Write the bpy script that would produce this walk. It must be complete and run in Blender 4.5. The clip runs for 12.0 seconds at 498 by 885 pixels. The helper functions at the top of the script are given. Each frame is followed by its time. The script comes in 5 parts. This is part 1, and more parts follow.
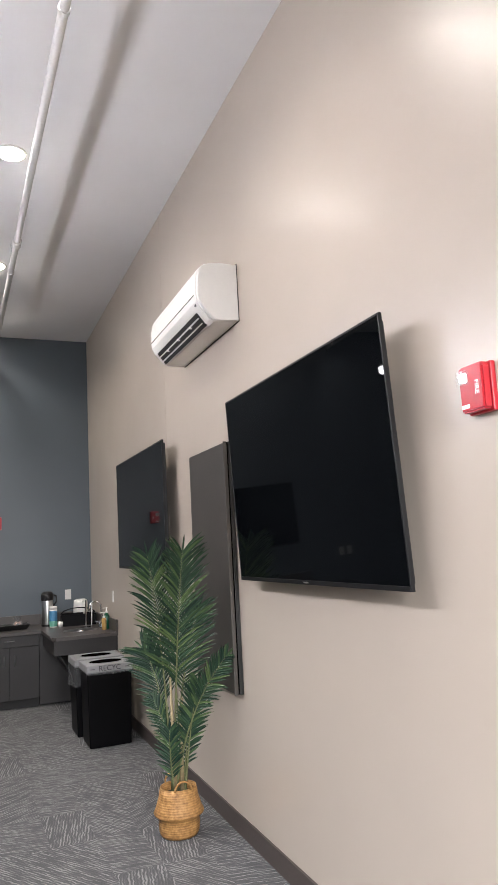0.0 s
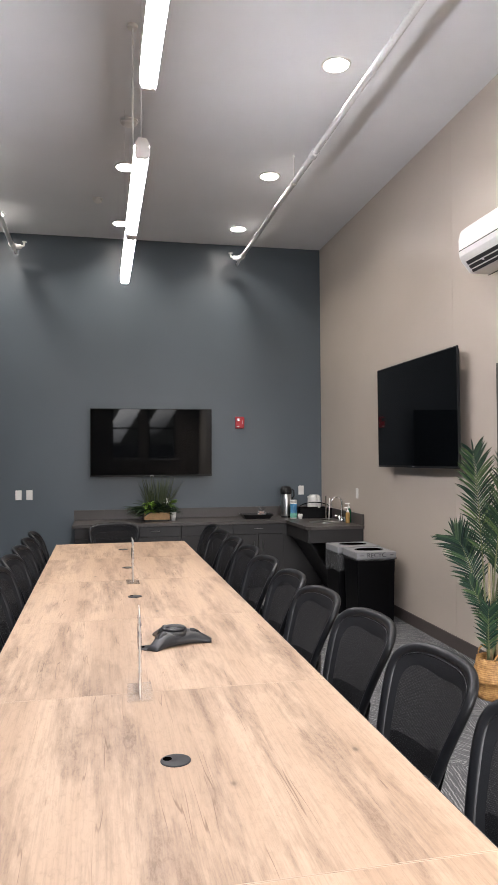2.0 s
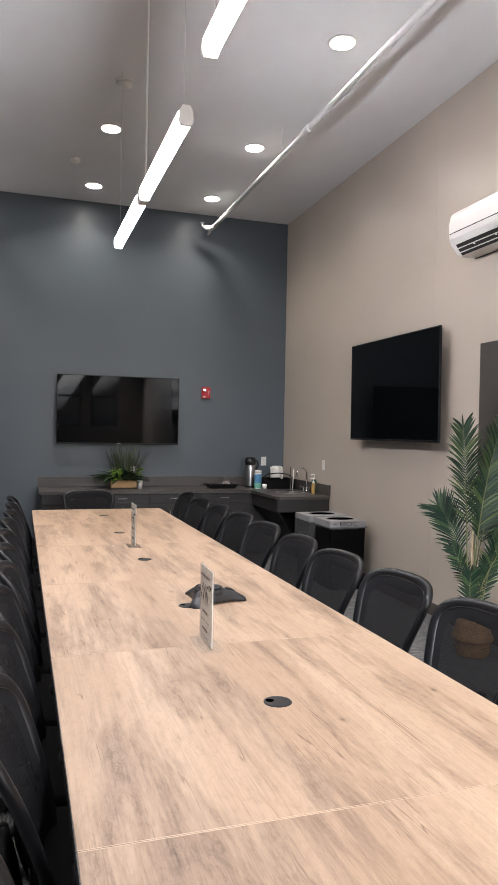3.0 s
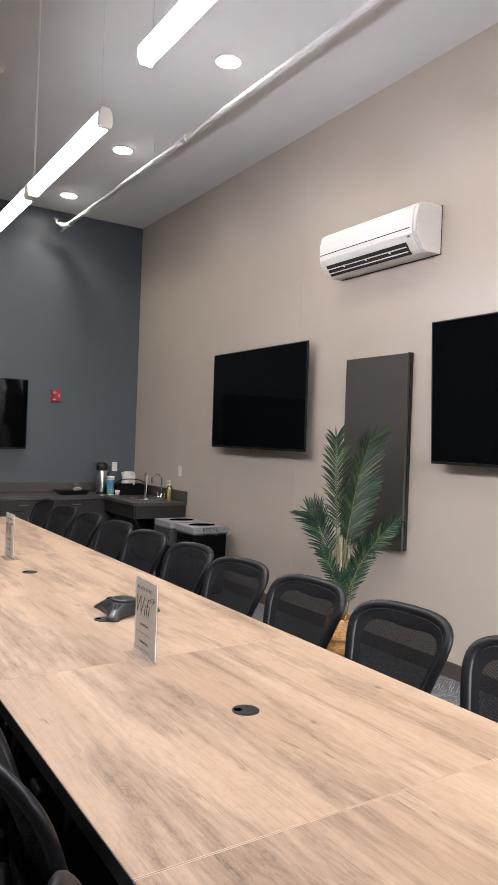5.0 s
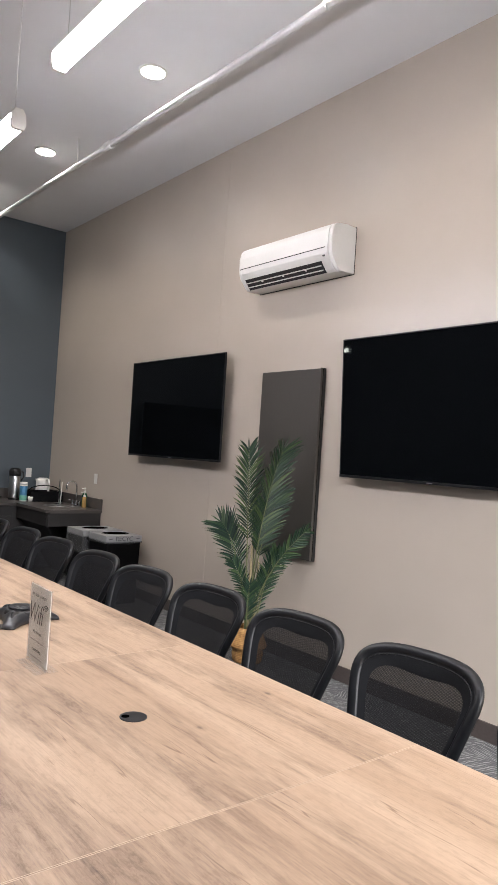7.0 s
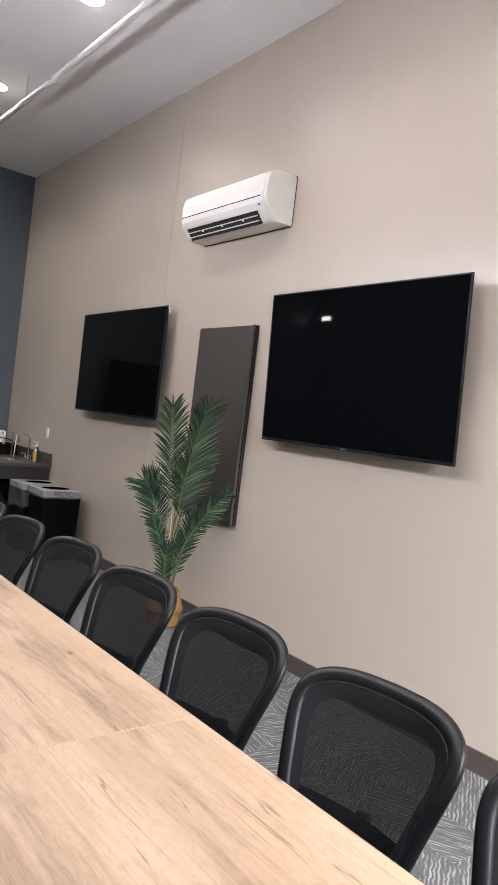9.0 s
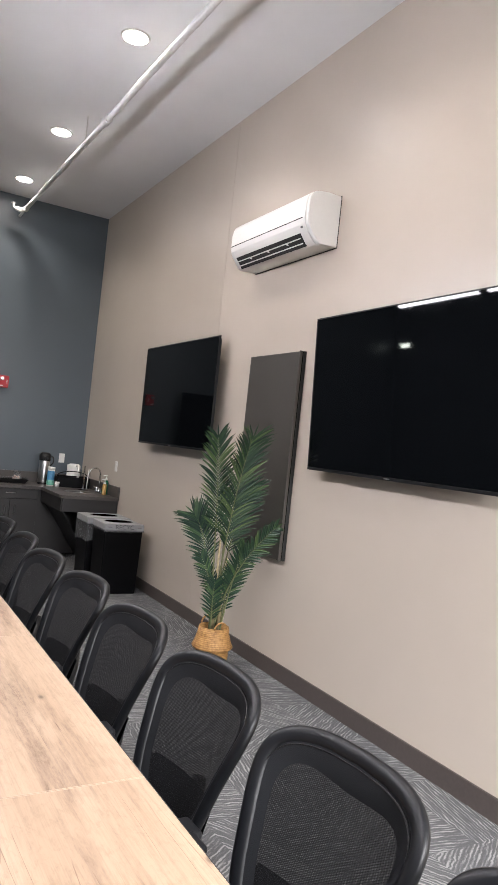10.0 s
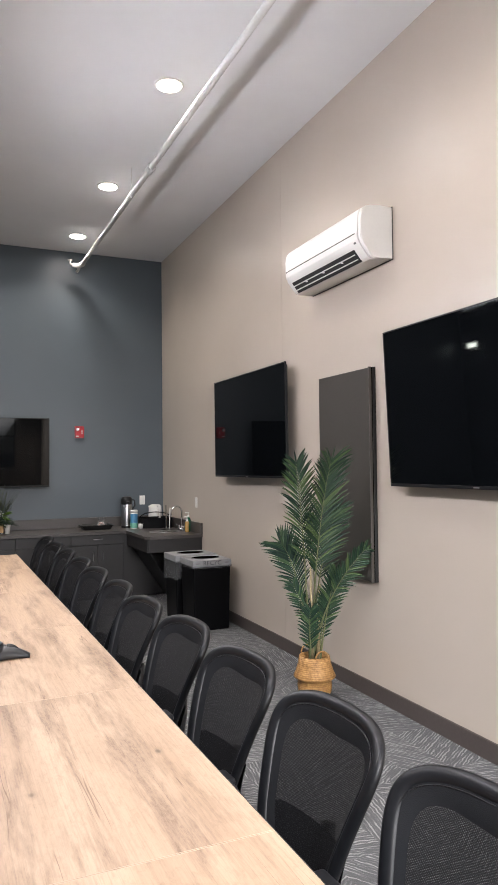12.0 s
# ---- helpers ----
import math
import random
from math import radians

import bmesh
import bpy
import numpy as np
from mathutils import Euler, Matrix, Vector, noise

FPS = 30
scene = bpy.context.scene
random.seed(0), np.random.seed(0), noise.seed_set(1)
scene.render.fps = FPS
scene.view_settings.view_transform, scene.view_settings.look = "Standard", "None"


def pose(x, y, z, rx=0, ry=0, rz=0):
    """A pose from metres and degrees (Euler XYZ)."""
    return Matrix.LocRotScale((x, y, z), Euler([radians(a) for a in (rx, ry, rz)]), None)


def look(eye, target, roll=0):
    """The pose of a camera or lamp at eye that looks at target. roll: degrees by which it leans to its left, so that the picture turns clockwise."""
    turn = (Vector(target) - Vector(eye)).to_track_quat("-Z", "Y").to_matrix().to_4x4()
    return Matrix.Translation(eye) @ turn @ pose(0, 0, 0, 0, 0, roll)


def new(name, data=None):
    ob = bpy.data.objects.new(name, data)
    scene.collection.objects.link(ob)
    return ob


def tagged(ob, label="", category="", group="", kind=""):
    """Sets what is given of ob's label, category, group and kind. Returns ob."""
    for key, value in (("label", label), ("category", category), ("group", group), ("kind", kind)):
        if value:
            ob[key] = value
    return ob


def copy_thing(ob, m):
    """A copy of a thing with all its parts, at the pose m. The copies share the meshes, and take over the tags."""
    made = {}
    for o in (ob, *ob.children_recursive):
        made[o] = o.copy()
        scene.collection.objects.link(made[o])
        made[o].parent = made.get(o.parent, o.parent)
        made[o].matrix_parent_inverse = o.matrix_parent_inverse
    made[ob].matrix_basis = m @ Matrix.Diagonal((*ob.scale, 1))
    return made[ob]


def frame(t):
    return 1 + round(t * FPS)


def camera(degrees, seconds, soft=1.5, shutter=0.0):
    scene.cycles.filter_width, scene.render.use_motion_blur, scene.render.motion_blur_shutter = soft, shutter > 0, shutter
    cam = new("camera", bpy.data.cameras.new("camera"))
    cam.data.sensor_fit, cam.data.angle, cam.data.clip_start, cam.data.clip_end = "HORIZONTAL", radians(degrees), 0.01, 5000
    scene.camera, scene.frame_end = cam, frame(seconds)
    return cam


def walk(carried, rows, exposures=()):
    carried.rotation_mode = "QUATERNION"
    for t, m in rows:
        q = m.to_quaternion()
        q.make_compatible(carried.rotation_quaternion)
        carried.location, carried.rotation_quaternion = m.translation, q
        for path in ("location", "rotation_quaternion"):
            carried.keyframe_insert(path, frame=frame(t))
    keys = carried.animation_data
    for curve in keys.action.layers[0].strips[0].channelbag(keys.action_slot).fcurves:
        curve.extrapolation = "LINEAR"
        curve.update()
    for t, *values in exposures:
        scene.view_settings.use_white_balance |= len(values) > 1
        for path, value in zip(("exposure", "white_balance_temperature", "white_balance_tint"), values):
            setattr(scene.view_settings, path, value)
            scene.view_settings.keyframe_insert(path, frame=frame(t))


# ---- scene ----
cam = camera(39.1, 12.0)
PATH = [
    (0, (-0.01, 0.211, 1.605), (0.767, 2.032, 1.891), -3.1),
    (0.5, (-0.4, 0.2, 1.586), (0.303, 2.056, 1.832), -2.7),
    (1, (-0.716, 0.082, 1.562), (-0.123, 1.988, 1.693), -1.3),
    (1.5, (-0.962, 0.116, 1.529), (-0.464, 2.052, 1.598), -0.8),
    (2, (-1.274, 0.217, 1.544), (-0.86, 2.173, 1.588), -0.4),
    (2.5, (-1.535, 0.217, 1.519), (-1.059, 2.159, 1.537), 0.4),
    (2.7, (-1.646, 0.215, 1.514), (-1.114, 2.143, 1.499), 0.8),
    (4.3, (-2.164, 0.394, 1.522), (-1.2, 2.147, 1.505), 1.2),
    (4.5, (-2.197, 0.386, 1.534), (-1.184, 2.111, 1.519), 1.5),
    (5, (-2.216, 0.381, 1.536), (-1.132, 2.062, 1.528), 2.1),
    (5.5, (-2.218, 0.368, 1.536), (-1.079, 2.012, 1.541), 2.5),
    (6, (-2.214, 0.361, 1.546), (-1.03, 1.973, 1.565), 2.7),
    (6.5, (-2.214, 0.332, 1.549), (-0.992, 1.915, 1.585), 2.9),
    (7, (-2.163, 0.298, 1.536), (-0.91, 1.857, 1.569), 3.7),
    (7.5, (-2.021, 0.137, 1.519), (-0.745, 1.677, 1.532), 4.8),
    (7.7, (-1.953, 0.074, 1.507), (-0.666, 1.605, 1.504), 5.3),
    (9.3, (-1.44, 0.088, 1.507), (-0.244, 1.69, 1.46), 7.8),
    (9.5, (-1.36, 0.083, 1.515), (-0.229, 1.732, 1.485), 7.4),
    (10, (-1.15, 0.042, 1.525), (-0.154, 1.776, 1.536), 6.1),
    (10.5, (-1.084, 0.048, 1.524), (-0.205, 1.844, 1.57), 4.5),
    (11, (-1.09, 0.05, 1.534), (-0.259, 1.869, 1.586), 2.5),
    (11.5, (-1.117, 0.069, 1.543), (-0.297, 1.893, 1.598), 0.7),
    (12, (-1.173, 0.089, 1.558), (-0.359, 1.915, 1.623), -0.6),
]
walk(cam, [(t, look(eye, target, roll)) for t, eye, target, roll in PATH],
     [(0.0, 0.12), (1.0, 0.20), (2.5, 0.0), (4.5, -0.05), (7.5, -0.16), (9.5, -0.02), (10.5, 0.13), (12.0, 0.13)])

# ---- world and light ----
LAMP, DOWN, BEAM, DAY = 94.0, 60.0, 13.5, 240.0
DOWNLIGHTS = [(x, y) for x in (0.33, -2.41) for y in (8.34, 6.75, 4.79, 2.85)] + [(-1.04, 8.40), (-1.04, 6.80)]
world = bpy.data.worlds.new("sky")
scene.world = world
world.use_nodes = True
sky = world.node_tree.nodes.new("ShaderNodeTexSky")
sky.sky_type, sky.sun_disc, sky.sun_elevation, sky.sun_rotation = "NISHITA", False, radians(35), radians(20)
world.node_tree.links.new(sky.outputs["Color"], world.node_tree.nodes["Background"].inputs["Color"])
world.node_tree.nodes["Background"].inputs["Strength"].default_value = 0.08
for x in (-0.6, 0.4):
    day = bpy.data.lights.new("window_daylight", "AREA")
    day.shape, day.size, day.size_y, day.energy, day.color, day.spread = "RECTANGLE", 0.64, 2.15, DAY, (0.97, 0.96, 0.98), radians(115)
    new("window_daylight", day).matrix_basis = look((x, -2.30, 2.3), (x + 1.3, 0.0, -0.8))
for x, y in DOWNLIGHTS:
    beam = bpy.data.lights.new("downlight_beam", "AREA")
    beam.shape, beam.size, beam.energy, beam.color, beam.spread = "DISK", 0.165, BEAM, (1.0, 0.91, 0.83), radians(130)
    new("downlight_beam", beam).matrix_basis = pose(x, y, 4.27 - 0.0105)

# ---- helpers of this scene ----
def mat(name):
    m = bpy.data.materials.new(name)
    m.use_nodes = True
    return m, m.node_tree.nodes, m.node_tree.links, m.node_tree.nodes["Principled BSDF"]


def ramp(nodes, stops):
    r = nodes.new("ShaderNodeValToRGB")
    while len(r.color_ramp.elements) < len(stops):
        r.color_ramp.elements.new(0.5)
    for e, (p, c) in zip(r.color_ramp.elements, stops):
        e.position, e.color = p, (*c, 1)
    return r


def coords(nodes, links, scale=(1, 1, 1), rot=(0, 0, 0)):
    tc = nodes.new("ShaderNodeNewGeometry")
    mp = nodes.new("ShaderNodeMapping")
    mp.inputs["Scale"].default_value = scale
    mp.inputs["Rotation"].default_value = rot
    links.new(tc.outputs["Position"], mp.inputs["Vector"])
    return mp.outputs["Vector"]


def simple(name, colour, rough=0.5, metal=0.0, spread=0.12, grain=60.0, bump=0.05, spec=0.5):
    """A plain surface with slight two-scale variation of tone, gloss and relief."""
    m, n, l, b = mat(name)
    big = n.new("ShaderNodeTexNoise"); big.inputs["Scale"].default_value = 2.3; big.inputs["Detail"].default_value = 5
    fine = n.new("ShaderNodeTexNoise"); fine.inputs["Scale"].default_value = grain; fine.inputs["Detail"].default_value = 3
    v = coords(n, l)
    l.new(v, big.inputs["Vector"]); l.new(v, fine.inputs["Vector"])
    add = n.new("ShaderNodeMath"); add.operation = "ADD"
    l.new(big.outputs["Fac"], add.inputs[0]); l.new(fine.outputs["Fac"], add.inputs[1])
    lo = [c * (1 - spread) for c in colour]; hi = [min(1, c * (1 + spread)) for c in colour]
    half = n.new("ShaderNodeMath"); half.operation = "MULTIPLY"; half.inputs[1].default_value = 0.5
    l.new(add.outputs[0], half.inputs[0])
    r = ramp(n, [(0.35, lo), (0.65, hi)])
    l.new(half.outputs[0], r.inputs["Fac"]); l.new(r.outputs["Color"], b.inputs["Base Color"])
    mr = n.new("ShaderNodeMapRange")
    mr.inputs["To Min"].default_value, mr.inputs["To Max"].default_value = rough - min(0.05, rough * 0.4), min(1, rough + min(0.07, rough * 0.5))
    l.new(big.outputs["Fac"], mr.inputs["Value"]); l.new(mr.outputs["Result"], b.inputs["Roughness"])
    b.inputs["Metallic"].default_value = metal
    b.inputs["Specular IOR Level"].default_value = spec
    if bump:
        bp = n.new("ShaderNodeBump"); bp.inputs["Strength"].default_value = bump; bp.inputs["Distance"].default_value = 0.002
        l.new(fine.outputs["Fac"], bp.inputs["Height"]); l.new(bp.outputs["Normal"], b.inputs["Normal"])
    return m


def glow(name, colour, strength):
    m, n, l, b = mat(name)
    b.inputs["Base Color"].default_value = (0.8, 0.8, 0.8, 1)
    b.inputs["Emission Color"].default_value = (*colour, 1)
    b.inputs["Emission Strength"].default_value = strength
    return m


def obj(name, bm, material, parent=None, label="", smooth=False):
    me = bpy.data.meshes.new(name)
    bmesh.ops.recalc_face_normals(bm, faces=bm.faces[:])
    bm.to_mesh(me); bm.free()
    if smooth:
        for p in me.polygons:
            p.use_smooth = True
    me.materials.append(material)
    ob = new(name, me)
    if parent:
        ob.parent = parent
    if label:
        ob["label"] = label
    return ob


def part(name, bm, material, parent, label="", smooth=False):
    return obj(name, bm, material, parent, label, smooth)


def thing(name, label, category, group="", at=(0, 0, 0), rz=0):
    e = new(name)
    e.matrix_basis = pose(*at, 0, 0, rz)
    return tagged(e, label, category, group)


def box(x0, x1, y0, y1, z0, z1, bevel=0.0, seg=2, bm=None):
    own = bmesh.new()
    bmesh.ops.create_cube(own, size=1, matrix=Matrix.Translation(((x0 + x1) / 2, (y0 + y1) / 2, (z0 + z1) / 2)) @ Matrix.Diagonal((x1 - x0, y1 - y0, z1 - z0, 1)))
    if bevel:
        bmesh.ops.bevel(own, geom=own.edges[:], offset=bevel, segments=seg, affect="EDGES", profile=0.5)
    if bm is None:
        return own
    return merge(bm, own)


def merge(bm, other):
    me = bpy.data.meshes.new("tmp"); other.to_mesh(me); other.free()
    bm.from_mesh(me); bpy.data.meshes.remove(me)
    return bm


def lathe(profile, n=32, centre=(0, 0), bm=None):
    """A turned body: profile of (radius, z) from bottom to top."""
    bm = bm or bmesh.new()
    rings = []
    for r, z in profile:
        if r < 1e-5:
            rings.append([bm.verts.new((centre[0], centre[1], z))])
        else:
            rings.append([bm.verts.new((centre[0] + r * math.cos(2 * math.pi * i / n), centre[1] + r * math.sin(2 * math.pi * i / n), z)) for i in range(n)])
    for a, b in zip(rings, rings[1:]):
        for i in range(n):
            j = (i + 1) % n
            if len(a) == 1 and len(b) > 1:
                bm.faces.new((a[0], b[i], b[j]))
            elif len(b) == 1 and len(a) > 1:
                bm.faces.new((a[i], a[j], b[0]))
            elif len(a) > 1:
                bm.faces.new((a[i], a[j], b[j], b[i]))
    for ring in (rings[0], rings[-1]):
        if len(ring) > 1:
            bm.faces.new(ring)
    return bm


def tube(points, radius, n=10, bm=None, closed=False):
    """A round bar along points; radius is a number or one for each point."""
    bm = bm or bmesh.new()
    pts = [Vector(p) for p in points]
    rad = radius if isinstance(radius, (list, tuple)) else [radius] * len(pts)
    rings, side = [], None
    for i, p in enumerate(pts):
        a = pts[i - 1] if (i > 0 or closed) else p
        b = pts[(i + 1) % len(pts)] if (i < len(pts) - 1 or closed) else p
        d = (b - a).normalized()
        if side is None:
            side = d.orthogonal().normalized()
        side = (side - d * side.dot(d)).normalized()
        up = d.cross(side)
        rings.append([bm.verts.new(p + rad[i] * (math.cos(2 * math.pi * k / n) * side + math.sin(2 * math.pi * k / n) * up)) for k in range(n)])
    pairs = list(zip(rings, rings[1:])) + ([(rings[-1], rings[0])] if closed else [])
    for a, b in pairs:
        off = 0
        if closed and a is rings[-1]:
            off = min(range(n), key=lambda o: (a[0].co - b[o].co).length)
        for k in range(n):
            bm.faces.new((a[k], a[(k + 1) % n], b[(k + 1 + off) % n], b[(k + off) % n]))
    if not closed:
        bm.faces.new(rings[0]); bm.faces.new(rings[-1])
    return bm


def prism(outline, lo, hi, axis="y", bm=None):
    """An outline of (a, b) pushed from lo to hi along an axis."""
    bm = bm or bmesh.new()
    put = {"x": lambda a, b, c: (c, a, b), "y": lambda a, b, c: (a, c, b), "z": lambda a, b, c: (a, b, c)}[axis]
    ends = [[bm.verts.new(put(a, b, c)) for a, b in outline] for c in (lo, hi)]
    k = len(outline)
    for i in range(k):
        bm.faces.new((ends[0][i], ends[0][(i + 1) % k], ends[1][(i + 1) % k], ends[1][i]))
    bm.faces.new(ends[0]); bm.faces.new(ends[1])
    return bm


def text_mesh(words, size, material, name, parent, m, label="", align="CENTER", thin=0.0, spread=1.0):
    cu = bpy.data.curves.new(name, "FONT")
    cu.body, cu.size, cu.align_x, cu.align_y, cu.extrude = words, size, align, "CENTER", 0.0004
    cu.offset, cu.space_character = -thin, spread
    tmp = new(name + "_curve", cu)
    me = bpy.data.meshes.new_from_object(tmp.evaluated_get(bpy.context.evaluated_depsgraph_get()))
    bpy.data.objects.remove(tmp); bpy.data.curves.remove(cu)
    me.transform(m)
    me.materials.clear(); me.materials.append(material)
    ob = new(name, me); ob.parent = parent
    if label:
        ob["label"] = label
    return ob


# ---- materials ----
def wall_paint(name, colour, rough, spec=0.5):
    m, n, l, b = mat(name)
    v = coords(n, l)
    big = n.new("ShaderNodeTexNoise"); big.inputs["Scale"].default_value = 0.9; big.inputs["Detail"].default_value = 4
    peel = n.new("ShaderNodeTexNoise"); peel.inputs["Scale"].default_value = 220; peel.inputs["Detail"].default_value = 2
    wave = n.new("ShaderNodeTexNoise"); wave.inputs["Scale"].default_value = 3.0; wave.inputs["Detail"].default_value = 2
    for t in (big, peel, wave):
        l.new(v, t.inputs["Vector"])
    r = ramp(n, [(0.3, [c * 0.95 for c in colour]), (0.7, [c * 1.04 for c in colour])])
    l.new(big.outputs["Fac"], r.inputs["Fac"]); l.new(r.outputs["Color"], b.inputs["Base Color"])
    mr = n.new("ShaderNodeMapRange"); mr.inputs["To Min"].default_value, mr.inputs["To Max"].default_value = rough - 0.04, rough + 0.05
    l.new(wave.outputs["Fac"], mr.inputs["Value"]); l.new(mr.outputs["Result"], b.inputs["Roughness"])
    b.inputs["Specular IOR Level"].default_value = spec
    b1 = n.new("ShaderNodeBump"); b1.inputs["Strength"].default_value = 0.06; b1.inputs["Distance"].default_value = 0.002
    b2 = n.new("ShaderNodeBump"); b2.inputs["Strength"].default_value = 0.12; b2.inputs["Distance"].default_value = 0.01
    l.new(peel.outputs["Fac"], b1.inputs["Height"]); l.new(wave.outputs["Fac"], b2.inputs["Height"])
    l.new(b1.outputs["Normal"], b2.inputs["Normal"]); l.new(b2.outputs["Normal"], b.inputs["Normal"])
    return m


def carpet_material():
    """Grey carpet planks: pale slanting strokes on charcoal, turned from plank to plank."""
    m, n, l, b = mat("carpet")
    geo = n.new("ShaderNodeNewGeometry")
    cell = n.new("ShaderNodeVectorMath"); cell.operation = "DIVIDE"; cell.inputs[1].default_value = (0.25, 0.5, 1)
    fl = n.new("ShaderNodeVectorMath"); fl.operation = "FLOOR"
    l.new(geo.outputs["Position"], cell.inputs[0]); l.new(cell.outputs["Vector"], fl.inputs[0])
    wn = n.new("ShaderNodeTexWhiteNoise"); wn.noise_dimensions = "2D"
    l.new(fl.outputs["Vector"], wn.inputs["Vector"])
    ang = n.new("ShaderNodeMath"); ang.operation = "MULTIPLY"; ang.inputs[1].default_value = 4
    fa = n.new("ShaderNodeMath"); fa.operation = "FLOOR"
    q = n.new("ShaderNodeMath"); q.operation = "MULTIPLY_ADD"; q.inputs[1].default_value = math.pi / 4; q.inputs[2].default_value = 0.2
    l.new(wn.outputs["Value"], ang.inputs[0]); l.new(ang.outputs[0], fa.inputs[0]); l.new(fa.outputs[0], q.inputs[0])
    rot = n.new("ShaderNodeVectorRotate"); rot.rotation_type = "Z_AXIS"
    l.new(geo.outputs["Position"], rot.inputs["Vector"]); l.new(q.outputs[0], rot.inputs["Angle"])
    strokes = n.new("ShaderNodeTexWave"); strokes.wave_type = "BANDS"; strokes.bands_direction = "Y"; strokes.inputs["Scale"].default_value = 19
    strokes.inputs["Distortion"].default_value = 4.5; strokes.inputs["Detail"].default_value = 2.0; strokes.inputs["Detail Scale"].default_value = 1.4
    l.new(rot.outputs["Vector"], strokes.inputs["Vector"])
    st = n.new("ShaderNodeVectorMath"); st.operation = "MULTIPLY"; st.inputs[1].default_value = (7, 60, 1)
    l.new(rot.outputs["Vector"], st.inputs[0])
    broken = n.new("ShaderNodeTexNoise"); broken.inputs["Scale"].default_value = 1.0; broken.inputs["Detail"].default_value = 2
    l.new(st.outputs["Vector"], broken.inputs["Vector"])
    line = n.new("ShaderNodeMath"); line.operation = "MULTIPLY"
    br = n.new("ShaderNodeMapRange")
    br.inputs["From Min"].default_value, br.inputs["From Max"].default_value, br.inputs["To Min"].default_value, br.inputs["To Max"].default_value = 0.40, 0.62, 0.12, 0.75
    l.new(broken.outputs["Fac"], br.inputs["Value"])
    l.new(strokes.outputs["Fac"], line.inputs[0]); l.new(br.outputs["Result"], line.inputs[1])
    area = n.new("ShaderNodeTexNoise"); area.inputs["Scale"].default_value = 3.2; area.inputs["Detail"].default_value = 3
    l.new(geo.outputs["Position"], area.inputs["Vector"])
    mix = n.new("ShaderNodeMath"); mix.operation = "MULTIPLY_ADD"; mix.inputs[1].default_value = 0.36
    l.new(area.outputs["Fac"], mix.inputs[0]); l.new(line.outputs[0], mix.inputs[2])
    r = ramp(n, [(0.24, (0.086, 0.087, 0.090)), (0.46, (0.132, 0.133, 0.135)), (0.74, (0.245, 0.245, 0.243))])
    l.new(mix.outputs[0], r.inputs["Fac"])
    pile = n.new("ShaderNodeTexNoise"); pile.inputs["Scale"].default_value = 380; pile.inputs["Detail"].default_value = 2
    l.new(geo.outputs["Position"], pile.inputs["Vector"])
    mul = n.new("ShaderNodeMixRGB"); mul.blend_type = "MULTIPLY"; mul.inputs["Fac"].default_value = 0.55
    pr = ramp(n, [(0.3, (0.45, 0.45, 0.45)), (0.65, (1, 1, 1))])
    l.new(pile.outputs["Fac"], pr.inputs["Fac"]); l.new(r.outputs["Color"], mul.inputs["Color1"]); l.new(pr.outputs["Color"], mul.inputs["Color2"])
    l.new(mul.outputs["Color"], b.inputs["Base Color"])
    b.inputs["Roughness"].default_value = 0.95; b.inputs["Specular IOR Level"].default_value = 0.15
    bp = n.new("ShaderNodeBump"); bp.inputs["Strength"].default_value = 0.5; bp.inputs["Distance"].default_value = 0.003
    hs = n.new("ShaderNodeMath"); hs.operation = "ADD"
    l.new(pile.outputs["Fac"], hs.inputs[0]); l.new(line.outputs[0], hs.inputs[1])
    l.new(hs.outputs[0], bp.inputs["Height"]); l.new(bp.outputs["Normal"], b.inputs["Normal"])
    return m


